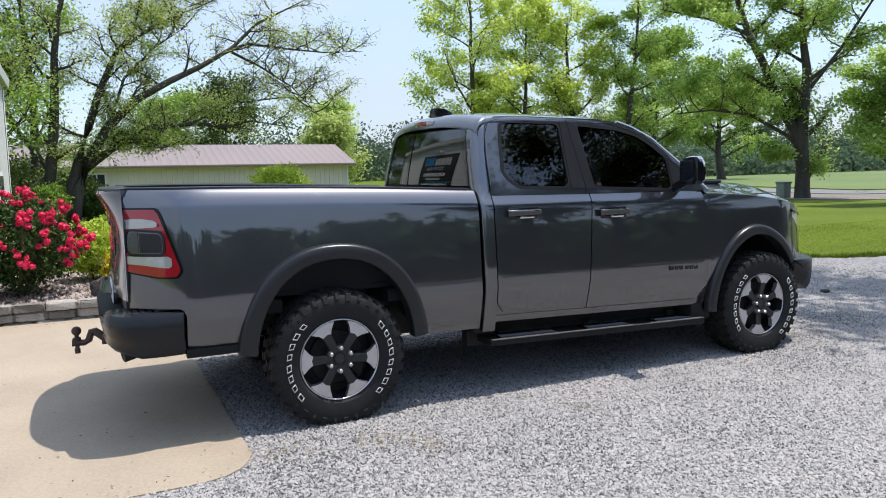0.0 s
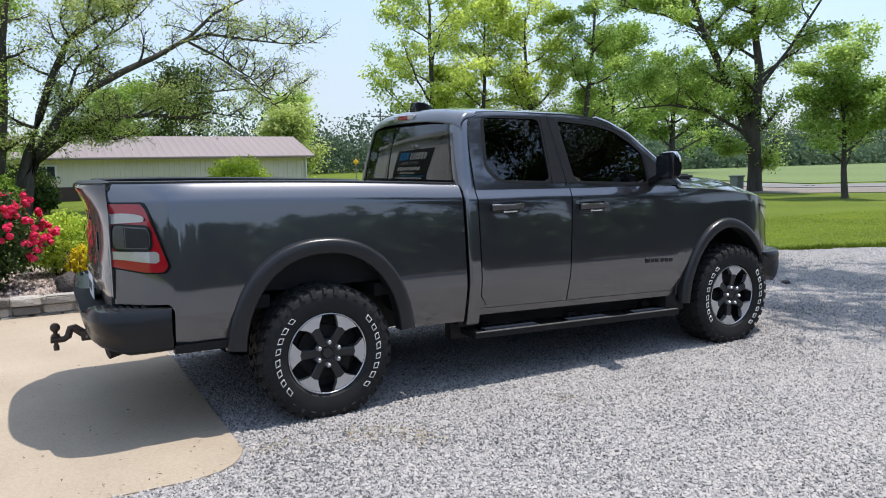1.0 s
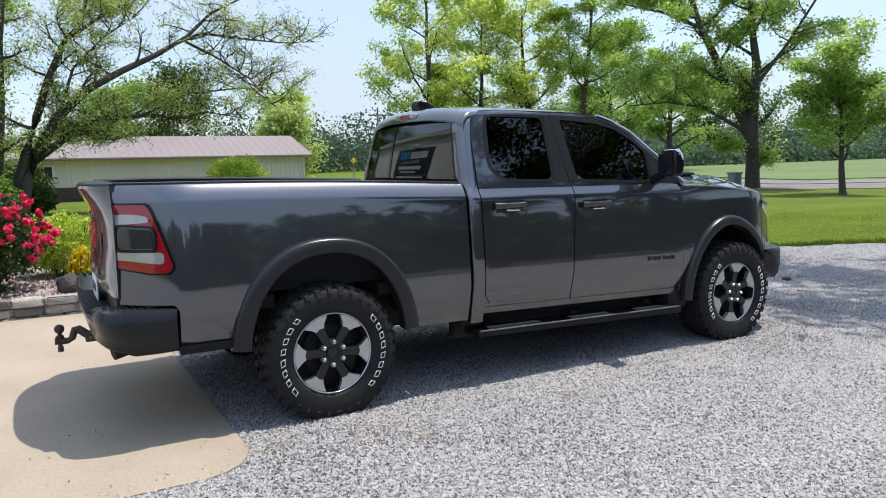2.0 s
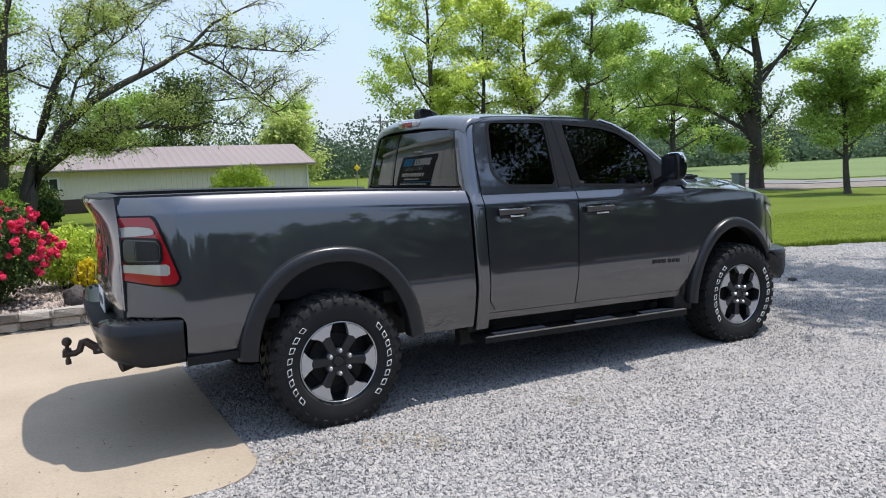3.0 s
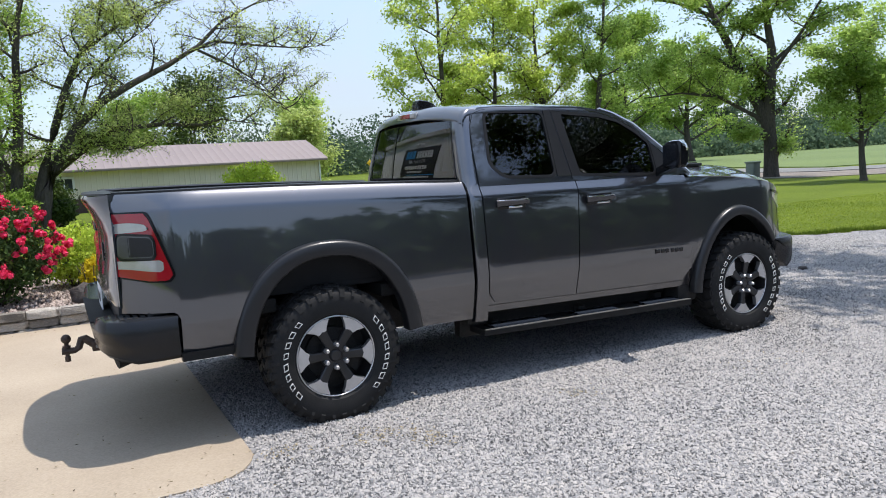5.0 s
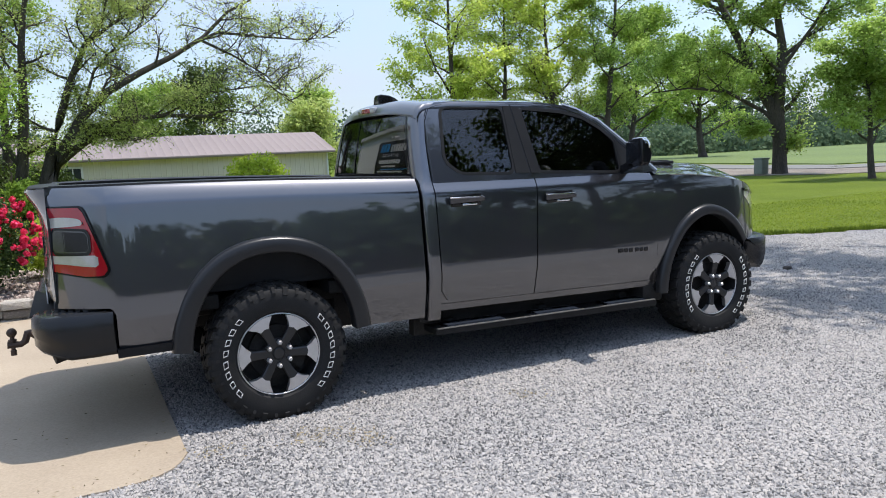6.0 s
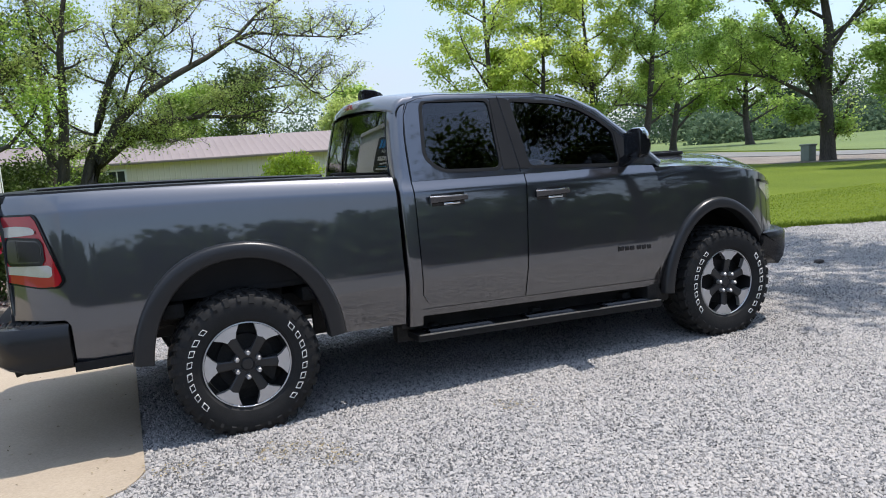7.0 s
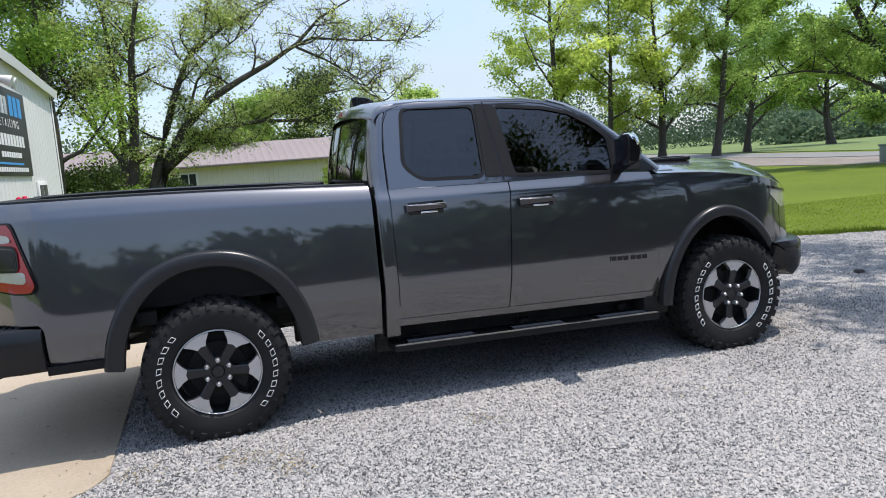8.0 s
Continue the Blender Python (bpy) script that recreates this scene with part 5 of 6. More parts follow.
for x in steps(3.05, 4.40, 22):
    pts = []
    for v in steps(-1, 1, 28):
        w = min(fender_out(x, hood_edge(x)), 0.93) - 0.004
        a = abs(v)
        dome = 1 - a ** 2.4
        scoop = 0.022 * math.exp(-((a - 0.42) / 0.16) ** 2) * max(0.0, min(1.0, (4.3 - x) / 0.3))
        nose = 0.20 * (1 - a ** 2.0) * max(0.0, (x - 3.6) / 0.8) ** 1.5
        pts.append((x + nose + 0.16 * (1 - a * a) * max(0.0, (3.3 - x) / 0.3), v * w, hood_edge(x) + (hood_mid(x) - hood_edge(x)) * dome + scoop))
    rows.append(pts)
hood = part("hood", loft(bmesh.new(), rows, False), paint, truck)
for s in (-1, 1):
    vent = part("hood_vent", boxed((3.30, min(s * 0.28, s * 0.52), 1.370), (3.62, max(s * 0.28, s * 0.52), 1.398), 0.010), black_plastic, hood, "black louvred vent")
    for k in range(5):
        part("louvre", boxed((3.33 + 0.055 * k, min(s * 0.30, s * 0.50), 1.395), (3.36 + 0.055 * k, max(s * 0.30, s * 0.50), 1.405), 0.003, 1), gloss_black, vent)
part("cowl", boxed((3.02, -0.86, 1.27), (3.24, 0.86, 1.325), 0.02), black_plastic, truck)
for s in (-1, 1):
    part("wiper", tube(bmesh.new(), ((3.19, s * 0.1 - 0.3, 1.352), (3.12, s * 0.1 + 0.2, 1.378), (3.10, s * 0.1 + 0.35, 1.37)), 0.009, 6), black_plastic, truck)

# nose: grille, bumper
rows = [[(4.48 - 0.38 * (y / 0.75) ** 2, y, 0.74), (4.50 - 0.38 * (y / 0.75) ** 2, y, 0.9), (4.44 - 0.38 * (y / 0.75) ** 2, y, 1.10), (4.2 - 0.2 * (y / 0.75) ** 2, y, 1.10), (4.2 - 0.2 * (y / 0.75) ** 2, y, 0.74)] for y in steps(-0.74, 0.74, 12)]
grille = part("grille", loft(bmesh.new(), rows), gloss_black, truck)
for k in range(4):
    part("grille_bar", boxed((4.46, -0.30, 0.80 + 0.06 * k), (4.505, 0.30, 0.825 + 0.06 * k), 0.006), black_plastic, grille)
part("nose_panel", skin(steps(4.10, 4.24, 4), lambda x: 0.72, lambda x: 0.985, lambda x, z: fender_out(x, z) + 0.002, -1, 4, fold=0.25), paint, truck)
part("nose_panel", skin(steps(4.10, 4.24, 4), lambda x: 0.72, lambda x: 0.985, lambda x, z: fender_out(x, z) + 0.002, 1, 4, fold=0.25), paint, truck)
half = [(3.98, -0.985), (4.10, -0.985), (4.20, -0.96), (4.29, -0.89), (4.38, -0.74), (4.46, -0.5), (4.49, -0.2)]
plan = half + [(x, -y) for x, y in half[::-1]]
rows = []
for x, y in plan:
    d = Vector((x - 3.5, y * 0.75)).normalized()
    t = max(0.0, min(1.0, (x - 3.98) / 0.2))
    low, top = 0.60 - 0.14 * t, 0.735
    rows.append([(x - d.x * b, y - d.y * b, z) for b, z in ((0.12, low), (0.03, low), (0.0, low + 0.05), (-0.012, low + 0.12), (-0.012, top - 0.03), (0.0, top - 0.008), (0.02, top), (0.14, top))])
bumper_front = part("front_bumper", loft(bmesh.new(), rows), bumper_plastic, truck, "black moulded front bumper")
part("skid_plate", boxed((4.08, -0.55, 0.38), (4.40, 0.55, 0.47), 0.03), steel, bumper_front)

# side badge: plain dark bars
for s in (-1, 1):
    badge = part("side_badge", boxed((2.60, min(s * 1.0, s * 1.006), 0.745), (2.605, max(s * 1.0, s * 1.006), 0.780)), gloss_black, truck, "row of raised gloss black blocks")
    for k in range(6):
        x = 2.612 + 0.045 * k + (0.012 if k > 2 else 0)
        part("badge_block", boxed((x, min(s * 0.996, s * 1.007), 0.747 - 0.002 * k), (x + 0.036, max(s * 0.996, s * 1.007), 0.778 - 0.002 * k), 0.003, 1), gloss_black, badge)

# chassis
part("cab_mount", boxed((0.985, -0.90, 0.42), (1.06, 0.90, 0.56), 0.01), under_black, truck)
for s in (-1, 1):
    part("splash_panel", boxed((0.50, min(s * 0.52, s * 0.56), 0.40), (1.05, max(s * 0.52, s * 0.56), 0.80), 0.01), under_black, truck)
    part("splash_panel", boxed((-1.10, min(s * 0.52, s * 0.56), 0.50), (-0.50, max(s * 0.52, s * 0.56), 0.80), 0.01), under_black, truck)
    part("frame_rail", boxed((-1.15, min(s * 0.40, s * 0.50), 0.52), (4.2, max(s * 0.40, s * 0.50), 0.66), 0.015), under_black, truck)
    part("coil_spring", tube(bmesh.new(), [(0.02 + 0.06 * math.cos(k * 0.8), s * 0.55 + 0.06 * math.sin(k * 0.8), 0.50 + 0.004 * k) for k in range(70)], 0.011, 6), under_black, truck)
    part("shock_absorber", tube(bmesh.new(), ((-0.14, s * 0.62, 0.42), (-0.10, s * 0.60, 0.60), (-0.10, s * 0.60, 0.602), (-0.04, s * 0.56, 0.90)), [0.03, 0.03, 0.022, 0.022], 10), steel, truck, "grey shock absorber")
for s in (-1, 1):
    for x0, x1, y0, y1, z0, z1 in ((-0.02, 0.16, 0.55, 0.70, 0.88, 0.96), (0.22, 0.30, 0.56, 0.66, 0.62, 0.93), (-0.34, -0.26, 0.57, 0.64, 0.64, 0.86)):
        part("inner_bracket", boxed((x0, min(s * y0, s * y1), z0), (x1, max(s * y0, s * y1), z1), 0.012), under_black, truck)
    part("bump_stop", tube(bmesh.new(), ((0.07, s * 0.64, 0.89), (0.07, s * 0.64, 0.84), (0.07, s * 0.64, 0.80)), [0.045, 0.05, 0.03], 12), rubber, truck)
    part("brake_line", tube(bmesh.new(), ((-0.30, s * 0.66, 0.84), (-0.12, s * 0.68, 0.90), (0.10, s * 0.72, 0.80), (0.16, s * 0.74, 0.62)), 0.009, 6), black_plastic, truck)
part("rear_axle", tube(bmesh.new(), ((0, -0.78, HUB), (0, -0.2, HUB), (0, -0.15, HUB), (0, 0.15, HUB), (0, 0.2, HUB), (0, 0.78, HUB)), [0.045, 0.045, 0.14, 0.14, 0.045, 0.045], 14), under_black, truck)
part("front_axle", tube(bmesh.new(), ((FRONT, -0.78, HUB), (FRONT, 0.78, HUB)), 0.04, 12), under_black, truck)
part("drive_shaft", tube(bmesh.new(), ((0.1, 0, HUB + 0.02), (2.2, 0, 0.55)), 0.05, 12), under_black, truck)
part("fuel_tank", boxed((0.55, 0.10, 0.42), (1.7, 0.40, 0.62), 0.05), under_black, truck)
part("exhaust_pipe", tube(bmesh.new(), ((2.4, -0.28, 0.50), (1.2, -0.30, 0.48), (0.5, -0.35, 0.50), (0.1, -0.42, 0.68), (-0.4, -0.5, 0.62), (-0.95, -0.62, 0.50)), 0.035, 10), steel, truck)
part("cab_floor", boxed((1.06, -0.88, 0.50), (3.1, 0.88, 0.56), 0.02), under_black, truck)
part("fire_wall", boxed((3.0, -0.85, 0.5), (3.06, 0.85, 1.30), 0.02), under_black, truck)
part("engine_block", boxed((3.1, -0.42, 0.52), (4.2, 0.42, 1.1), 0.08), under_black, truck)
part("roof_lining", boxed((1.12, -0.66, 1.85), (2.36, 0.66, 1.868), 0.01), cloth, truck)

# interior seen through the tinted glass
for y in (-0.42, 0.42):
    seat = part("front_seat", boxed((1.95, y - 0.25, 0.80), (2.48, y + 0.25, 0.96), 0.06, 3), cloth, truck)
    rows = [[(x0, y - w, z), (x0 + 0.14, y - w * 0.9, z), (x0 + 0.14, y + w * 0.9, z), (x0, y + w, z)] for x0, z, w in ((1.98, 0.9, 0.25), (1.90, 1.2, 0.25), (1.83, 1.45, 0.23), (1.82, 1.52, 0.18))]
    part("seat_back", loft(bmesh.new(), rows), cloth, seat)
    part("head_rest", boxed((1.79, y - 0.13, 1.545), (1.90, y + 0.13, 1.70), 0.04, 3), cloth, seat)
part("rear_seat", boxed((1.12, -0.70, 0.80), (1.55, 0.70, 0.95), 0.05, 3), cloth, truck)
part("rear_seat_back", boxed((1.09, -0.70, 0.92), (1.22, 0.70, 1.46), 0.05, 3), cloth, truck)
part("dashboard", boxed((2.72, -0.82, 1.02), (3.05, 0.82, 1.31), 0.06, 3), cloth, truck)
part("steering_wheel", tube(bmesh.new(), [(2.60 + 0.07 * math.cos(a), 0.42 + 0.19 * math.sin(a), 1.20 + 0.18 * math.cos(a)) for a in steps(0, 2 * math.pi, 24)], 0.016, 8, False), black_plastic, truck)
part("seat_bag", boxed((2.05, -0.60, 0.97), (2.40, -0.25, 1.42), 0.12, 4), grey_cloth, truck, "light cloth bag on the seat")


# ---- wheels ----
def lathe(profile, sides=64):
    """A ring about the y axis from (radius, y) pairs."""
    bm = bmesh.new()
    rows = []
    for k in range(sides):
        a = 2 * math.pi * k / sides
        rows.append([(r * math.cos(a), y, r * math.sin(a)) for r, y in profile])
    made = [[bm.verts.new(p) for p in r] for r in rows]
    for i in range(sides):
        a, b = made[i], made[(i + 1) % sides]
        for j in range(len(profile) - 1):
            bm.faces.new((a[j], b[j], b[j + 1], a[j + 1]))
    return bm


def polar(bm, pts, y0, y1):
    """A flat piece in the wheel's plane, given by (radius, degrees), between two depths."""
    top = [(r * math.cos(radians(a)), r * math.sin(radians(a))) for r, a in pts]
    loft(bm, [[(x, y1, z) for x, z in top], [(x, y0, z) for x, z in top]])


def wheel_meshes():
    """The wheel's pieces; outside faces -y, the face of the rim lies at y = 0."""
    R = 0.412
    tyre = lathe(((0.238, -0.006), (0.251, -0.018), (0.260, -0.028), (0.290, -0.037), (0.330, -0.040), (0.360, -0.036), (0.380, -0.026), (0.392, -0.012), (0.396, 0.03), (0.398, 0.10), (0.396, 0.19), (0.392, 0.235), (0.36, 0.26), (0.30, 0.262), (0.245, 0.235)), 72)
    tread = bmesh.new()
    for k in range(34):
        a = 360 * k / 34
        for y0, y1, r0, da, tilt in ((-0.020, 0.045, 0.388, 7.6, 3), (0.055, 0.115, 0.392, 6.8, -4), (0.122, 0.18, 0.392, 6.8, 4), (0.19, 0.245, 0.388, 7.6, -3)):
            off = 0 if y0 < 0.05 or y0 > 0.15 else 5.5
            rows = []
            for y, t in ((y0, 0), (y1, 1)):
                lowr = r0 - (0.035 if (y < 0 or y > 0.23) else 0.004)
                hi = R - (0.004 if (y < 0 or y > 0.23) else 0)
                aa = a + off + tilt * t
                rows.append([(rr * math.cos(radians(q)), y, rr * math.sin(radians(q))) for rr, q in ((lowr, aa - da / 2), (hi, aa - da / 2 + 0.5), (hi, aa + da / 2 - 0.5), (lowr, aa + da / 2))])
            loft(tread, rows)
        # shoulder rib running down the side wall
        w = 1.4 if k % 2 else 2.2
        rows = [[(r * math.cos(radians(q)), y, r * math.sin(radians(q))) for q in (a - w, a + w)] for r, y in ((0.400, -0.006), (0.394, -0.030), (0.366 if k % 2 else 0.352, -0.043), (0.346, -0.0385))]
        loft(tread, rows, False)
    letters = bmesh.new()

    def glyph(a0, kind):
        """A raised outlined block: a small slanting frame."""
        wide, t, h = (6.4, 7.6, 7.0)[kind], 0.13, 0.12
        for u0, u1, v0, v1 in ((0, t, 0, 1), (1 - t, 1, 0, 1), (t, 1 - t, 1 - h, 1), (t, 1 - t, 0, h)):
            pts = [(0.300 + 0.027 * v, a0 + wide * u + 1.6 * v) for u, v in ((u0, v0), (u1, v0), (u1, v1), (u0, v1))]
            polar(letters, pts, -0.037, -0.0445)
    for base, pitch in ((134, 11.6), (-44, 11.2)):
        for k in range(8):
            glyph(base + pitch * k, k % 3)
    rim = bmesh.new()
    for prof in (((0.2465, -0.0165), (0.251, -0.0155), (0.254, -0.004), (0.248, 0.012)), ((0.2435, -0.013), (0.2465, -0.0165))):
        ring = lathe(prof, 72)
        me = bpy.data.meshes.new("tmp")
        ring.to_mesh(me)
        ring.free()
        rim.from_mesh(me)
        bpy.data.meshes.remove(me)
    pad = bmesh.new()
    for a in (0,):
        polar(pad, ((0.172, a - 9), (0.200, a - 13), (0.226, a - 17.5), (0.240, a - 19.5), (0.242, a - 10), (0.2425, a), (0.242, a + 10), (0.240, a + 19.5), (0.226, a + 17.5), (0.200, a + 13), (0.172, a + 9), (0.178, a)), 0.022, -0.0135)
    spokes = lathe(((0.2445, -0.0135), (0.242, -0.006), (0.238, 0.03), (0.232, 0.10), (0.225, 0.17)), 64)
    spoke = bmesh.new()
    for a in (0,):
        rows = []
        for r, w, y in ((0.045, 0.026, 0.002), (0.09, 0.025, -0.001), (0.14, 0.027, -0.008), (0.180, 0.031, -0.0115), (0.205, 0.043, -0.011), (0.240, 0.068, -0.008)):
            c, d = math.cos(radians(a)), math.sin(radians(a))
            pts = []
            for u, yy in ((-1, 0.03), (-1, 0.004), (-0.72, 0), (0.72, 0), (1, 0.004), (1, 0.03)):
                pts.append((c * r - d * u * w, y + yy, d * r + c * u * w))
            rows.append(pts)
        loft(spoke, rows)
    cap = lathe(((0.0001, -0.008), (0.030, -0.008), (0.036, -0.002), (0.040, 0.006), (0.088, 0.004), (0.092, 0.03)), 36)
    back = lathe(((0.0001, 0.075), (0.165, 0.075), (0.168, 0.085), (0.168, 0.10), (0.23, 0.11)), 48)
    nut = bmesh.new()
    tube(nut, ((0, 0.01, 0), (0, -0.022, 0), (0, -0.030, 0)), [0.0155, 0.0155, 0.010], 6)
    caliper = bmesh.new()
    polar(caliper, ((0.10, -40), (0.20, -40), (0.20, 10), (0.10, 10)), 0.10, 0.05)
    for piece in (tyre, tread, letters):
        bmesh.ops.scale(piece, vec=(1.03, 1, 1.03), verts=piece.verts)
    for piece in (rim, pad, spokes, spoke, cap, back, caliper):
        bmesh.ops.scale(piece, vec=(0.995, 1, 0.995), verts=piece.verts)
    return tyre, tread, letters, rim, pad, spokes, spoke, cap, back, nut, caliper


tyre, tread, letters, rim, pad, spokes, spoke, cap, back_plate, nut, caliper = wheel_meshes()
wheel = part("wheel", spokes, rim_black, truck, "black and silver six-spoke wheel with a knobbly all-terrain tyre")
part("tyre", tyre, rubber, wheel, angle=30)
part("tyre_tread", tread, rubber, wheel, "knobbly tread blocks", angle=30, kind="stuff")
lettering = part("tyre_lettering", letters, white_rubber, wheel, "raised white outlined blocks", angle=0, kind="stuff")
part("rim_face", rim, rim_silver, wheel, "machined silver outer face", angle=25)
for name, shape, mat in (("rim_pad", pad, rim_silver), ("spoke", spoke, rim_black)):
    one = part(name, shape, mat, wheel, angle=25)
    for k in range(1, 6):
        o = new(name, one.data)
        o.parent = wheel
        o.matrix_basis = pose(0, 0, 0, 0, 60 * k, 0)
part("hub_cap", cap, rim_black, wheel)
part("brake_disc", back_plate, under_black, wheel)
part("brake_caliper", caliper, under_black, wheel)
first = part("lug_nut", nut, rim_silver, wheel)
for k in range(6):
    a = radians(60 * k + 30)
    o = first if k == 0 else new("lug_nut", first.data)
    o.parent = wheel
    o.location = (0.071 * math.cos(a), -0.006, 0.071 * math.sin(a))


def put_wheel(m, twist=0):
    made = {}
    for o in (wheel, *wheel.children_recursive):
        made[o] = o.copy()
        scene.collection.objects.link(made[o])
        made[o].parent = made.get(o.parent, o.parent)
    made[wheel].matrix_basis = m
    made[lettering].matrix_basis = pose(0, 0, 0, 0, twist, 0)


wheel.matrix_basis = pose(0, -1.0, HUB) @ pose(0, 0, 0, 0, 3, 0)
put_wheel(pose(FRONT, -1.0, HUB) @ pose(0, 0, 0, 0, -142, 0), -30)
put_wheel(pose(0, 1.0, HUB, 0, 0, 180) @ pose(0, 0, 0, 0, 40, 0))
put_wheel(pose(FRONT, 1.0, HUB, 0, 0, 180) @ pose(0, 0, 0, 0, 100, 0))


# ---- buildings ----
def ribbed_wall(bm, a, b, z0, z1, pitch=0.23, rib=0.018):
    """Upright ribbed sheet from a to b, standing proud to the right of that line."""
    a, b = Vector(a), Vector(b)
    d = (b - a)
    n = max(1, int(d.length / pitch))
    u = d.normalized()
    out = Vector((u.y, -u.x))
    line = []
    for k in range(n):
        for t, o in ((0.0, 0.0), (0.80, 0.0), (0.86, rib), (0.94, rib)):
            line.append(a + u * (k + t) * d.length / n + out * o)
    line.append(b)
    loft(bm, [[(p.x, p.y, z) for p in line] for z in (z0, z1)], False)


def house():
    y0, x0, x1, base = 42.0, -9.5, 14.4, -0.40
    home = thing("house", (0, 0, 0), "long low pale green metal-sided house with a mauve steel roof", "house")
    bm = bmesh.new()
    ribbed_wall(bm, (x0, y0), (x1, y0), base + 0.45, 2.12, 0.3, 0.03)
    ribbed_wall(bm, (x1, y0), (x1, y0 + 8), base + 0.45, 2.12, 0.3, 0.03)
    box(bm, (x0, y0 + 0.03, base), (x1 - 0.03, y0 + 8, 2.1))
    part("wall", bm, cream_metal, home, angle=20)
    part("skirt", boxed((x0, y0 - 0.06, base - 0.2), (1.6, y0 + 0.02, 0.42), 0.01), trim_brown, home, "dark brown skirt")
    bm = bmesh.new()
    for yy, zz, s in ((y0 - 0.45, 2.06, 1), (y0 + 8.45, 2.06, -1)):
        mid, top = y0 + 4, 3.42
        line = []
        n = 52
        for k in range(n + 1):
            x = x0 - 0.4 + (x1 - x0 + 0.8) * k / n
            for dx, dz in ((0, 0), (0.03, 0.010), (0.06, 0)):
                line.append((x + dx, dz))
        loft(bm, [[(x, yy, zz + dz) for x, dz in line], [(x, mid, top + dz) for x, dz in line]], False)
    part("roof", bm, roof_metal, home, angle=20)
    bm = boxed((x0 - 0.4, y0 - 0.48, 1.93), (x1 + 0.4, y0 - 0.42, 2.07), 0.01)
    part("eave_board", bm, roof_metal, home)
    part("soffit", boxed((x0 - 0.4, y0 - 0.42, 1.96), (x1 + 0.4, y0, 2.0)), cream_metal, home)
    part("gable", loft(bmesh.new(), [[(x, y0, 2.05), (x, y0 + 4, 3.36), (x, y0 + 8, 2.05)] for x in (x1 - 0.05, x1)]), cream_metal, home)
    part("downspout", boxed((x1 - 0.1, y0 - 0.12, base), (x1, y0 - 0.03, 2.0), 0.01), white_metal, home)
    for x in (-1.12, 9.2):
        w = part("window", boxed((x - 0.06, y0 - 0.07, 0.78), (x + 1.01, y0 - 0.02, 1.70), 0.01), white_metal, home, "white framed window")
        for x2 in (x + 0.06, x + 0.51):
            part("pane", boxed((x2, y0 - 0.08, 0.89), (x2 + 0.38, y0 - 0.065, 1.59)), window_dark, w)


house()


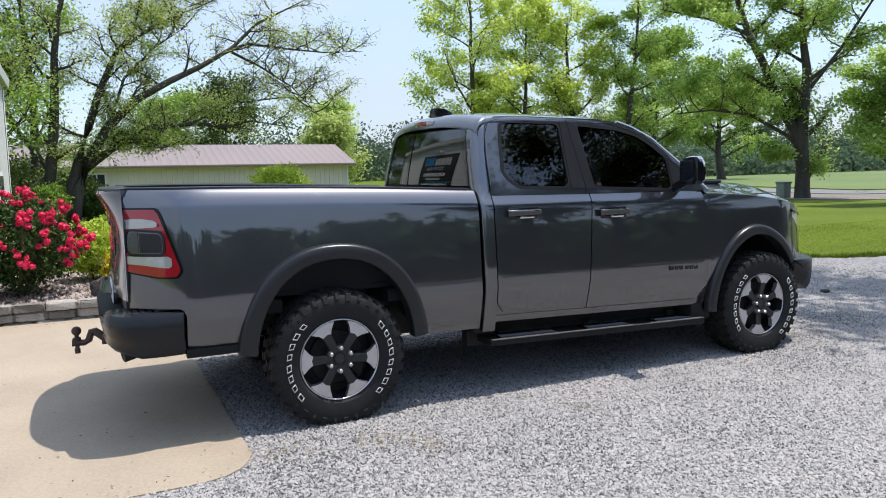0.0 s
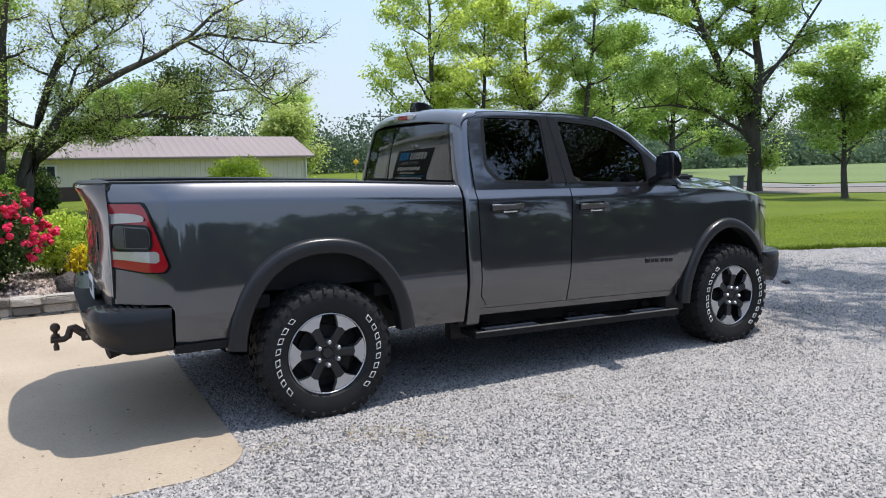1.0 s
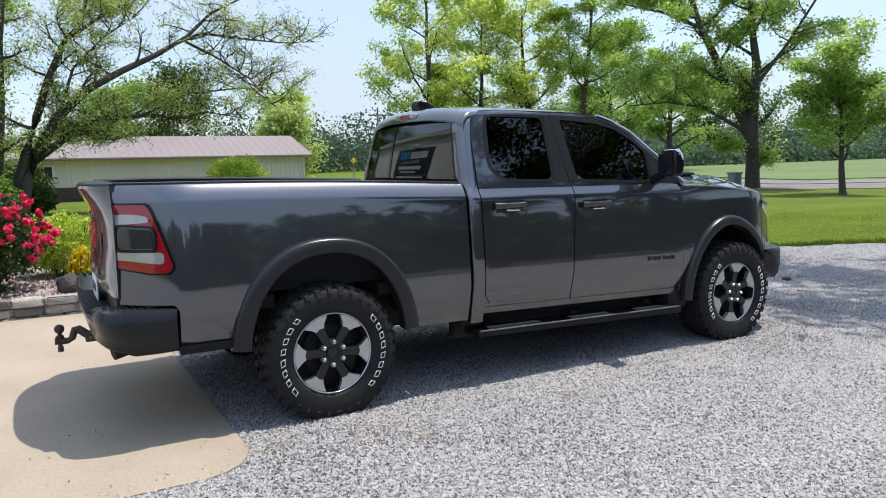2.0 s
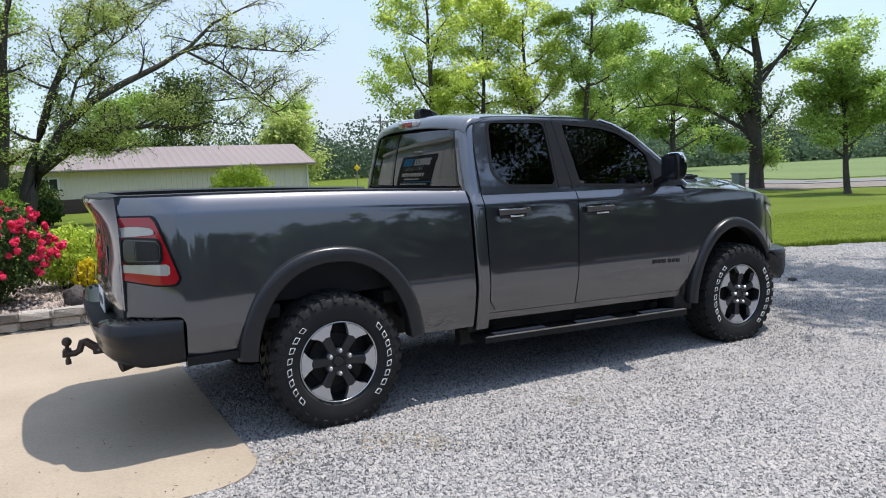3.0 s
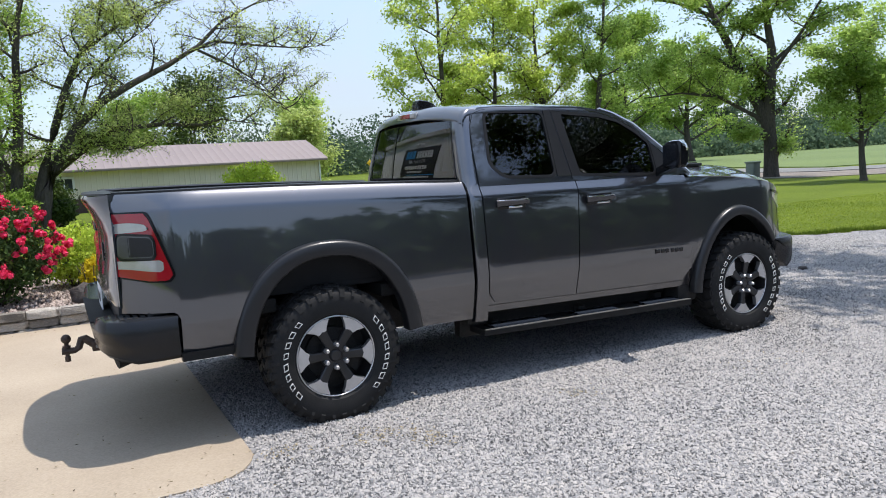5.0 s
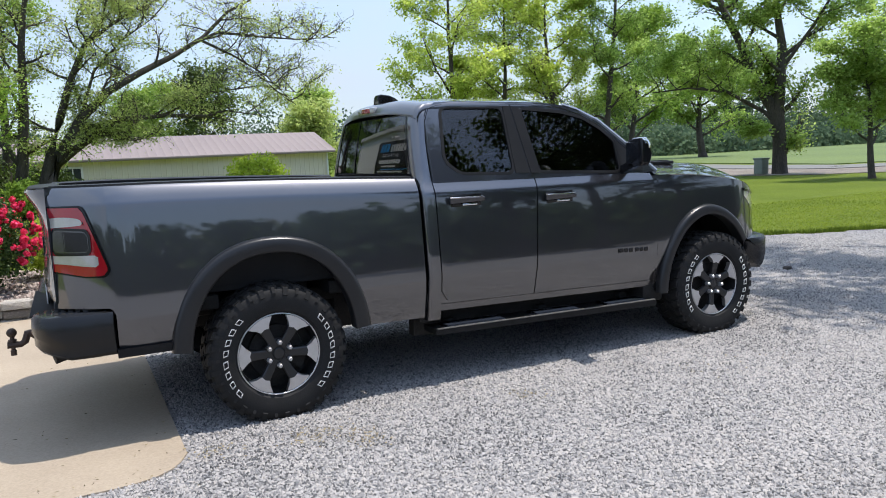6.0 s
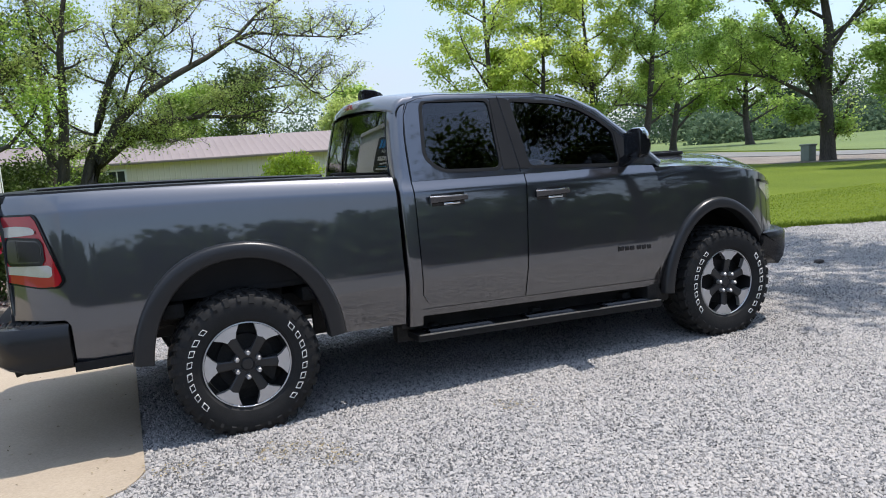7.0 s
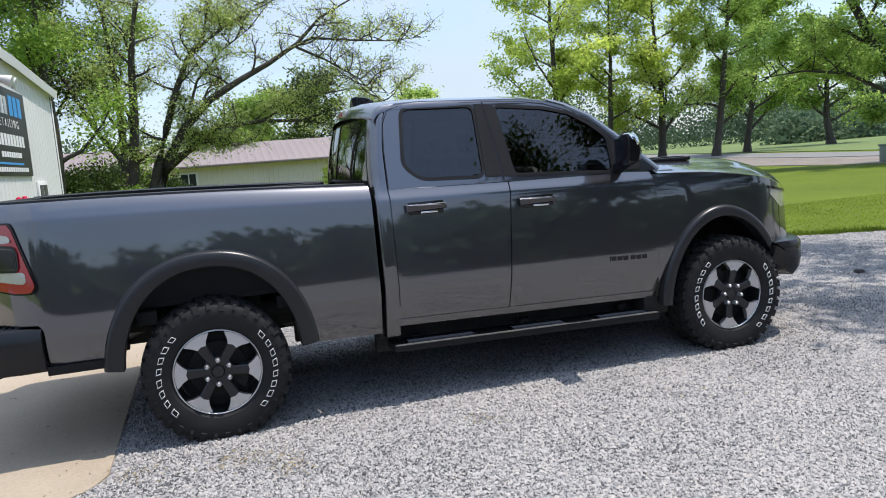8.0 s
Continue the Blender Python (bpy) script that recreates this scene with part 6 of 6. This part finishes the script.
def shop():
    """The white metal building whose gable wall carries the banner."""
    x1, y0, y1, high = -2.6, 2.8, 11.05, 3.30
    hall = thing("workshop_building", (0, 0, 0), "white metal workshop with a black banner on its gable wall", "building")
    bm = bmesh.new()
    loft(bm, [[(x, y0, -0.1), (x, y1, -0.1), (x, y1, high), (x, y1 - 3.4, 3.44), (x, y0, 3.52)] for x in (x1, x1 - 9)])
    part("wall", bm, white_metal, hall)
    bm = bmesh.new()
    k = y0
    while k < y1 - 0.25:
        box(bm, (x1, k, 0.15), (x1 + 0.003, k + 0.02, 3.26))
        k += 0.2286
    part("wall_ribs", bm, white_metal, hall)
    part("corner_trim", boxed((x1 - 0.1, y1 - 0.11, -0.05), (x1 + 0.016, y1 + 0.014, high), 0.006), white_metal, hall)
    part("corner_joint", boxed((x1, y1 - 0.125, 0), (x1 + 0.012, y1 - 0.112, high - 0.05)), steel, hall)
    bm = bmesh.new()
    for a, b in (((y1 + 0.10, 3.30), (y1 - 3.4, 3.47)), ((y1 - 3.4, 3.47), (y0 - 0.1, 3.56))):
        loft(bm, [[(x1 + 0.10, y, z - 0.09), (x1 + 0.12, y, z + 0.06), (x1 - 9.1, y, z + 0.06), (x1 - 9.1, y, z - 0.02), (x1, y, z - 0.02)] for y, z in (a, b)])
    part("roof", bm, white_metal, hall, "white roof with a deep rake trim")
    for yy in (4.7, 8.6):
        w = part("window", boxed((x1, yy, 0.95), (x1 + 0.04, yy + 0.75, 1.62), 0.01), white_metal, hall, "white framed window")
        part("pane", boxed((x1 + 0.03, yy + 0.08, 1.0), (x1 + 0.048, yy + 0.34, 1.56)), window_dark, w)
        part("pane", boxed((x1 + 0.03, yy + 0.40, 1.0), (x1 + 0.048, yy + 0.67, 1.56)), window_dark, w)
    # banner, seen at a slant; name and numbers as plain bars
    y0b, y1b = 5.6, 8.35
    banner = tagged(part("banner", boxed((x1 + 0.012, y0b, 1.72), (x1 + 0.03, y1b, 3.02), 0.004), banner_black), "black printed vinyl banner hung on the gable wall", "banner")
    xb = x1 + 0.031

    def bars(name, y, z, wide, tall, count, mat, label=""):
        bm = bmesh.new()
        step = wide / count
        for k in range(count):
            box(bm, (xb, y + step * k, z), (xb + 0.004, y + step * (k + 0.78), z + tall))
        part(name, bm, mat, banner, label)
    bars("name_bars", 5.95, 2.62, 1.2, 0.26, 6, banner_white, "white lettering bars")
    bars("name_bars", 7.25, 2.62, 0.85, 0.30, 3, banner_blue, "blue lettering bars")
    bars("number_bars", 6.15, 2.16, 1.85, 0.17, 10, banner_white, "white bars")
    bars("line_bars", 6.45, 1.99, 1.25, 0.08, 9, banner_white, "small white bars")
    bars("stripe", 5.6, 1.885, 2.75, 0.03, 1, banner_blue, "bright blue stripe")
    bars("line_bars", 5.9, 1.78, 2.15, 0.065, 16, banner_white, "small white bars")
    words = new("word", bpy.data.curves.new("word", "FONT"))
    words.data.body = "DETAILING"
    words.data.size, words.data.space_character, words.data.align_x = 0.17, 1.75, "CENTER"
    words.data.extrude = 0.002
    words.data.materials.append(banner_white)
    words.parent = banner
    words.matrix_basis = Matrix.Translation((xb + 0.003, 7.05, 2.44)) @ Matrix(((0, 0, 1, 0), (1, 0, 0, 0), (0, 1, 0, 0), (0, 0, 0, 1)))
    lamp = tagged(part("wall_lamp", boxed((x1, 6.75, 3.06), (x1 + 0.10, 7.0, 3.16), 0.03), white_metal), "white twin flood lamp above the banner", "wall lamp")
    for yy in (6.76, 7.0):
        bm = bmesh.new()
        tube(bm, ((x1 + 0.08, yy, 3.10), (x1 + 0.22, yy, 3.05)), [0.05, 0.085], 12)
        part("lamp_head", bm, white_metal, lamp)


shop()


# ---- flower bed and roadside things ----
def bush(name, at, label, size, leaf_mat, leaf, count, seed, stems=14, fill=0.75):
    top = thing(name, at, label, "shrub")
    rng, g = random.Random(seed), np.random.default_rng(seed)
    verts, faces = [], []
    for k in range(stems):
        a = 2.4 * k
        w = Vector((math.cos(a) * size[0] * 0.7, math.sin(a) * size[1] * 0.7, size[2] * 0.9))
        path = grow(rng, (0.05 * math.cos(a), 0.05 * math.sin(a), 0), w, w.length * 0.95, 5, 0.05, 0.12)
        stick(verts, faces, path, 0.012, 0.004, 4)
    mesh_part("stems", pydata(verts, faces, "stems"), bark, top, angle=0)
    d = g.normal(size=(count, 3))
    d /= np.linalg.norm(d, axis=1)[:, None]
    r = fill + (1 - fill) * g.random((count, 1)) + 0.10 * np.sin(d[:, :1] * 9 + seed) * np.sin(d[:, 1:2] * 7) + 0.08 * np.sin(d[:, 2:] * 13 + d[:, :1] * 5)
    r *= g.random((count, 1)) ** 0.22
    c = d * r * np.array([size[0], size[1], size[2] * 0.5]) + np.array([0, 0, size[2] * 0.52])
    c = c[c[:, 2] > 0.01]
    mesh_part("foliage", soup(leaves_at(c, leaf, g, 0, 0.6), 4, "foliage"), leaf_mat, top, angle=0)
    return top, g


def rose_bush(at, size, seed, blooms):
    top, g = bush("rose_bush", at, "dense rose bush covered in pink-red blossoms", size, leaf_rose, 0.026, 9000, seed)
    rng = random.Random(7)
    shapes = []
    for n in range(3):
        pts = []
        for k in range(60):
            d = Vector((rng.gauss(0, 1), rng.gauss(0, 1), rng.gauss(0.2, 0.8))).normalized()
            c = d * rng.uniform(0.012, 0.034)
            s = d.orthogonal().normalized() * rng.uniform(0.010, 0.018)
            t = d.cross(s) + d * rng.uniform(-0.008, 0.008)
            pts.append([c - s, c + t, c + s, c - t])
        me = soup(np.array([[tuple(p) for p in q] for q in pts]), 4, "blossom")
        me.materials.append(petal)
        shapes.append(me)
    for k in range(blooms):
        a, u = g.uniform(0, 2 * math.pi), g.uniform(-0.35, 1.0)
        w = math.sqrt(1 - u * u)
        out = g.uniform(0.93, 1.1)
        c = Vector((math.cos(a) * w * size[0] * out, math.sin(a) * w * size[1] * out, size[2] * 0.52 + u * size[2] * 0.5 * out))
        for j in range(int(g.integers(2, 6))):
            o = new("blossom", shapes[int(g.integers(0, 3))])
            o.parent = top
            o.matrix_basis = pose(*(c + Vector(g.normal(0, 0.035, 3))), *g.uniform(0, 360, 3)) @ Matrix.Scale(float(g.uniform(0.8, 1.25)), 4)


rose_bush((-2.05, 4.35, 0.18), (0.66, 0.58, 1.18), 3, 85)
rose_bush((-3.05, 4.5, 0.18), (0.6, 0.55, 1.2), 4, 60)
bush("lime_shrub", (-1.25, 5.3, 0.18), "lime-green rounded spirea shrub", (0.50, 0.46, 0.82), leaf_lime, 0.024, 6000, 5)
bush("lime_shrub", (-0.5, 5.5, 0.18), "lime-green rounded spirea shrub", (0.40, 0.42, 0.66), leaf_lime, 0.024, 5000, 6)
bush("gold_shrub", (-1.08, 4.05, 0.18), "small golden-yellow shrub beside a boulder", (0.15, 0.15, 0.5), leaf_gold, 0.018, 2600, 7)
bush("house_shrub", spot(6.3, 27), "tall lime-green shrub before the house", (1.45, 1.0, 2.1), leaf_lime, 0.07, 5000, 8)


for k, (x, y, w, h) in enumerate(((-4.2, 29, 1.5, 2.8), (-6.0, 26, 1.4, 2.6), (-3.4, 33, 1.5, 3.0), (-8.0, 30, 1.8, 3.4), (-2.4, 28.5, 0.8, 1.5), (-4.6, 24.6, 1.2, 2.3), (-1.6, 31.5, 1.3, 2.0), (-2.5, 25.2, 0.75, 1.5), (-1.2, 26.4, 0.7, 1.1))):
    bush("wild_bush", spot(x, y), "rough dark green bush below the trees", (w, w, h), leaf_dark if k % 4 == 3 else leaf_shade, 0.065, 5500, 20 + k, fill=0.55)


def boulder(at, size, seed):
    bm = bmesh.new()
    bmesh.ops.create_icosphere(bm, subdivisions=3, radius=1)
    for v in bm.verts:
        k = 1 + 0.22 * noise.noise(v.co * 1.3 + Vector((seed, 0, 0))) + 0.08 * noise.noise(v.co * 4)
        v.co = Vector((v.co.x * size[0], v.co.y * size[1], v.co.z * size[2])) * k
    ob = tagged(part("boulder", bm, boulder_stone, angle=25), "dark rough boulder in the flower bed", "boulder")
    ob.location = at


boulder((-1.22, 3.9, 0.26), (0.14, 0.13, 0.14), 3)


def roadside():
    b = part("utility_box", boxed((27.1, 18.45, -0.05), (27.55, 18.9, 0.62), 0.03), utility_green)
    tagged(b, "grey-green utility pedestal on the lawn", "utility box")
    part("lid", boxed((27.06, 18.41, 0.6), (27.59, 18.94, 0.68), 0.03), utility_green, b)
    pole = thing("utility_pole", (32.4, 70, -1.7), "weathered wooden utility pole with a crossarm", "utility pole")
    part("pole", tube(bmesh.new(), ((0, 0, 0), (0, 0, 9.0)), [0.12, 0.09], 10), wood_pole, pole)
    part("crossarm", boxed((-1.1, -0.06, 8.1), (1.1, 0.06, 8.25), 0.02), wood_pole, pole)
    for x in (-1.0, -0.4, 0.4, 1.0):
        part("insulator", tube(bmesh.new(), ((x, 0, 8.25), (x, 0, 8.42)), [0.05, 0.03], 8), steel, pole)
    s = thing("warning_sign", (30.2, 72, -0.8), "yellow diamond road sign on a post", "road sign")
    part("post", tube(bmesh.new(), ((0, 0, 0), (0, 0, 2.9)), 0.05, 8), steel, s)
    bm = boxed((-0.27, -0.06, -0.27), (0.27, -0.03, 0.27), 0.02)
    bmesh.ops.transform(bm, matrix=pose(0, 0, 2.4, 0, 45, 0), verts=bm.verts)
    part("plate", bm, sign_yellow, s)
    rock = part("loose_rock", boxed((6.43, 0.57, -0.01), (6.52, 0.65, 0.042), 0.02, 2), boulder_stone)
    tagged(rock, "dark flat clod lying on the gravel", "stone")


roadside()

# trees across the drive, behind the camera, that the paint and the windows mirror
for k, (x, y, h, r) in enumerate(((15.9, -23.4, 20.6, 3.9), (20.1, -23.2, 22.0, 4.2), (24.9, -22.8, 23.2, 6.2), (34, -21.4, 23.8, 8.8), (44.8, -26.8, 23.8, 8.8), (57, -36, 22.4, 8.8))):
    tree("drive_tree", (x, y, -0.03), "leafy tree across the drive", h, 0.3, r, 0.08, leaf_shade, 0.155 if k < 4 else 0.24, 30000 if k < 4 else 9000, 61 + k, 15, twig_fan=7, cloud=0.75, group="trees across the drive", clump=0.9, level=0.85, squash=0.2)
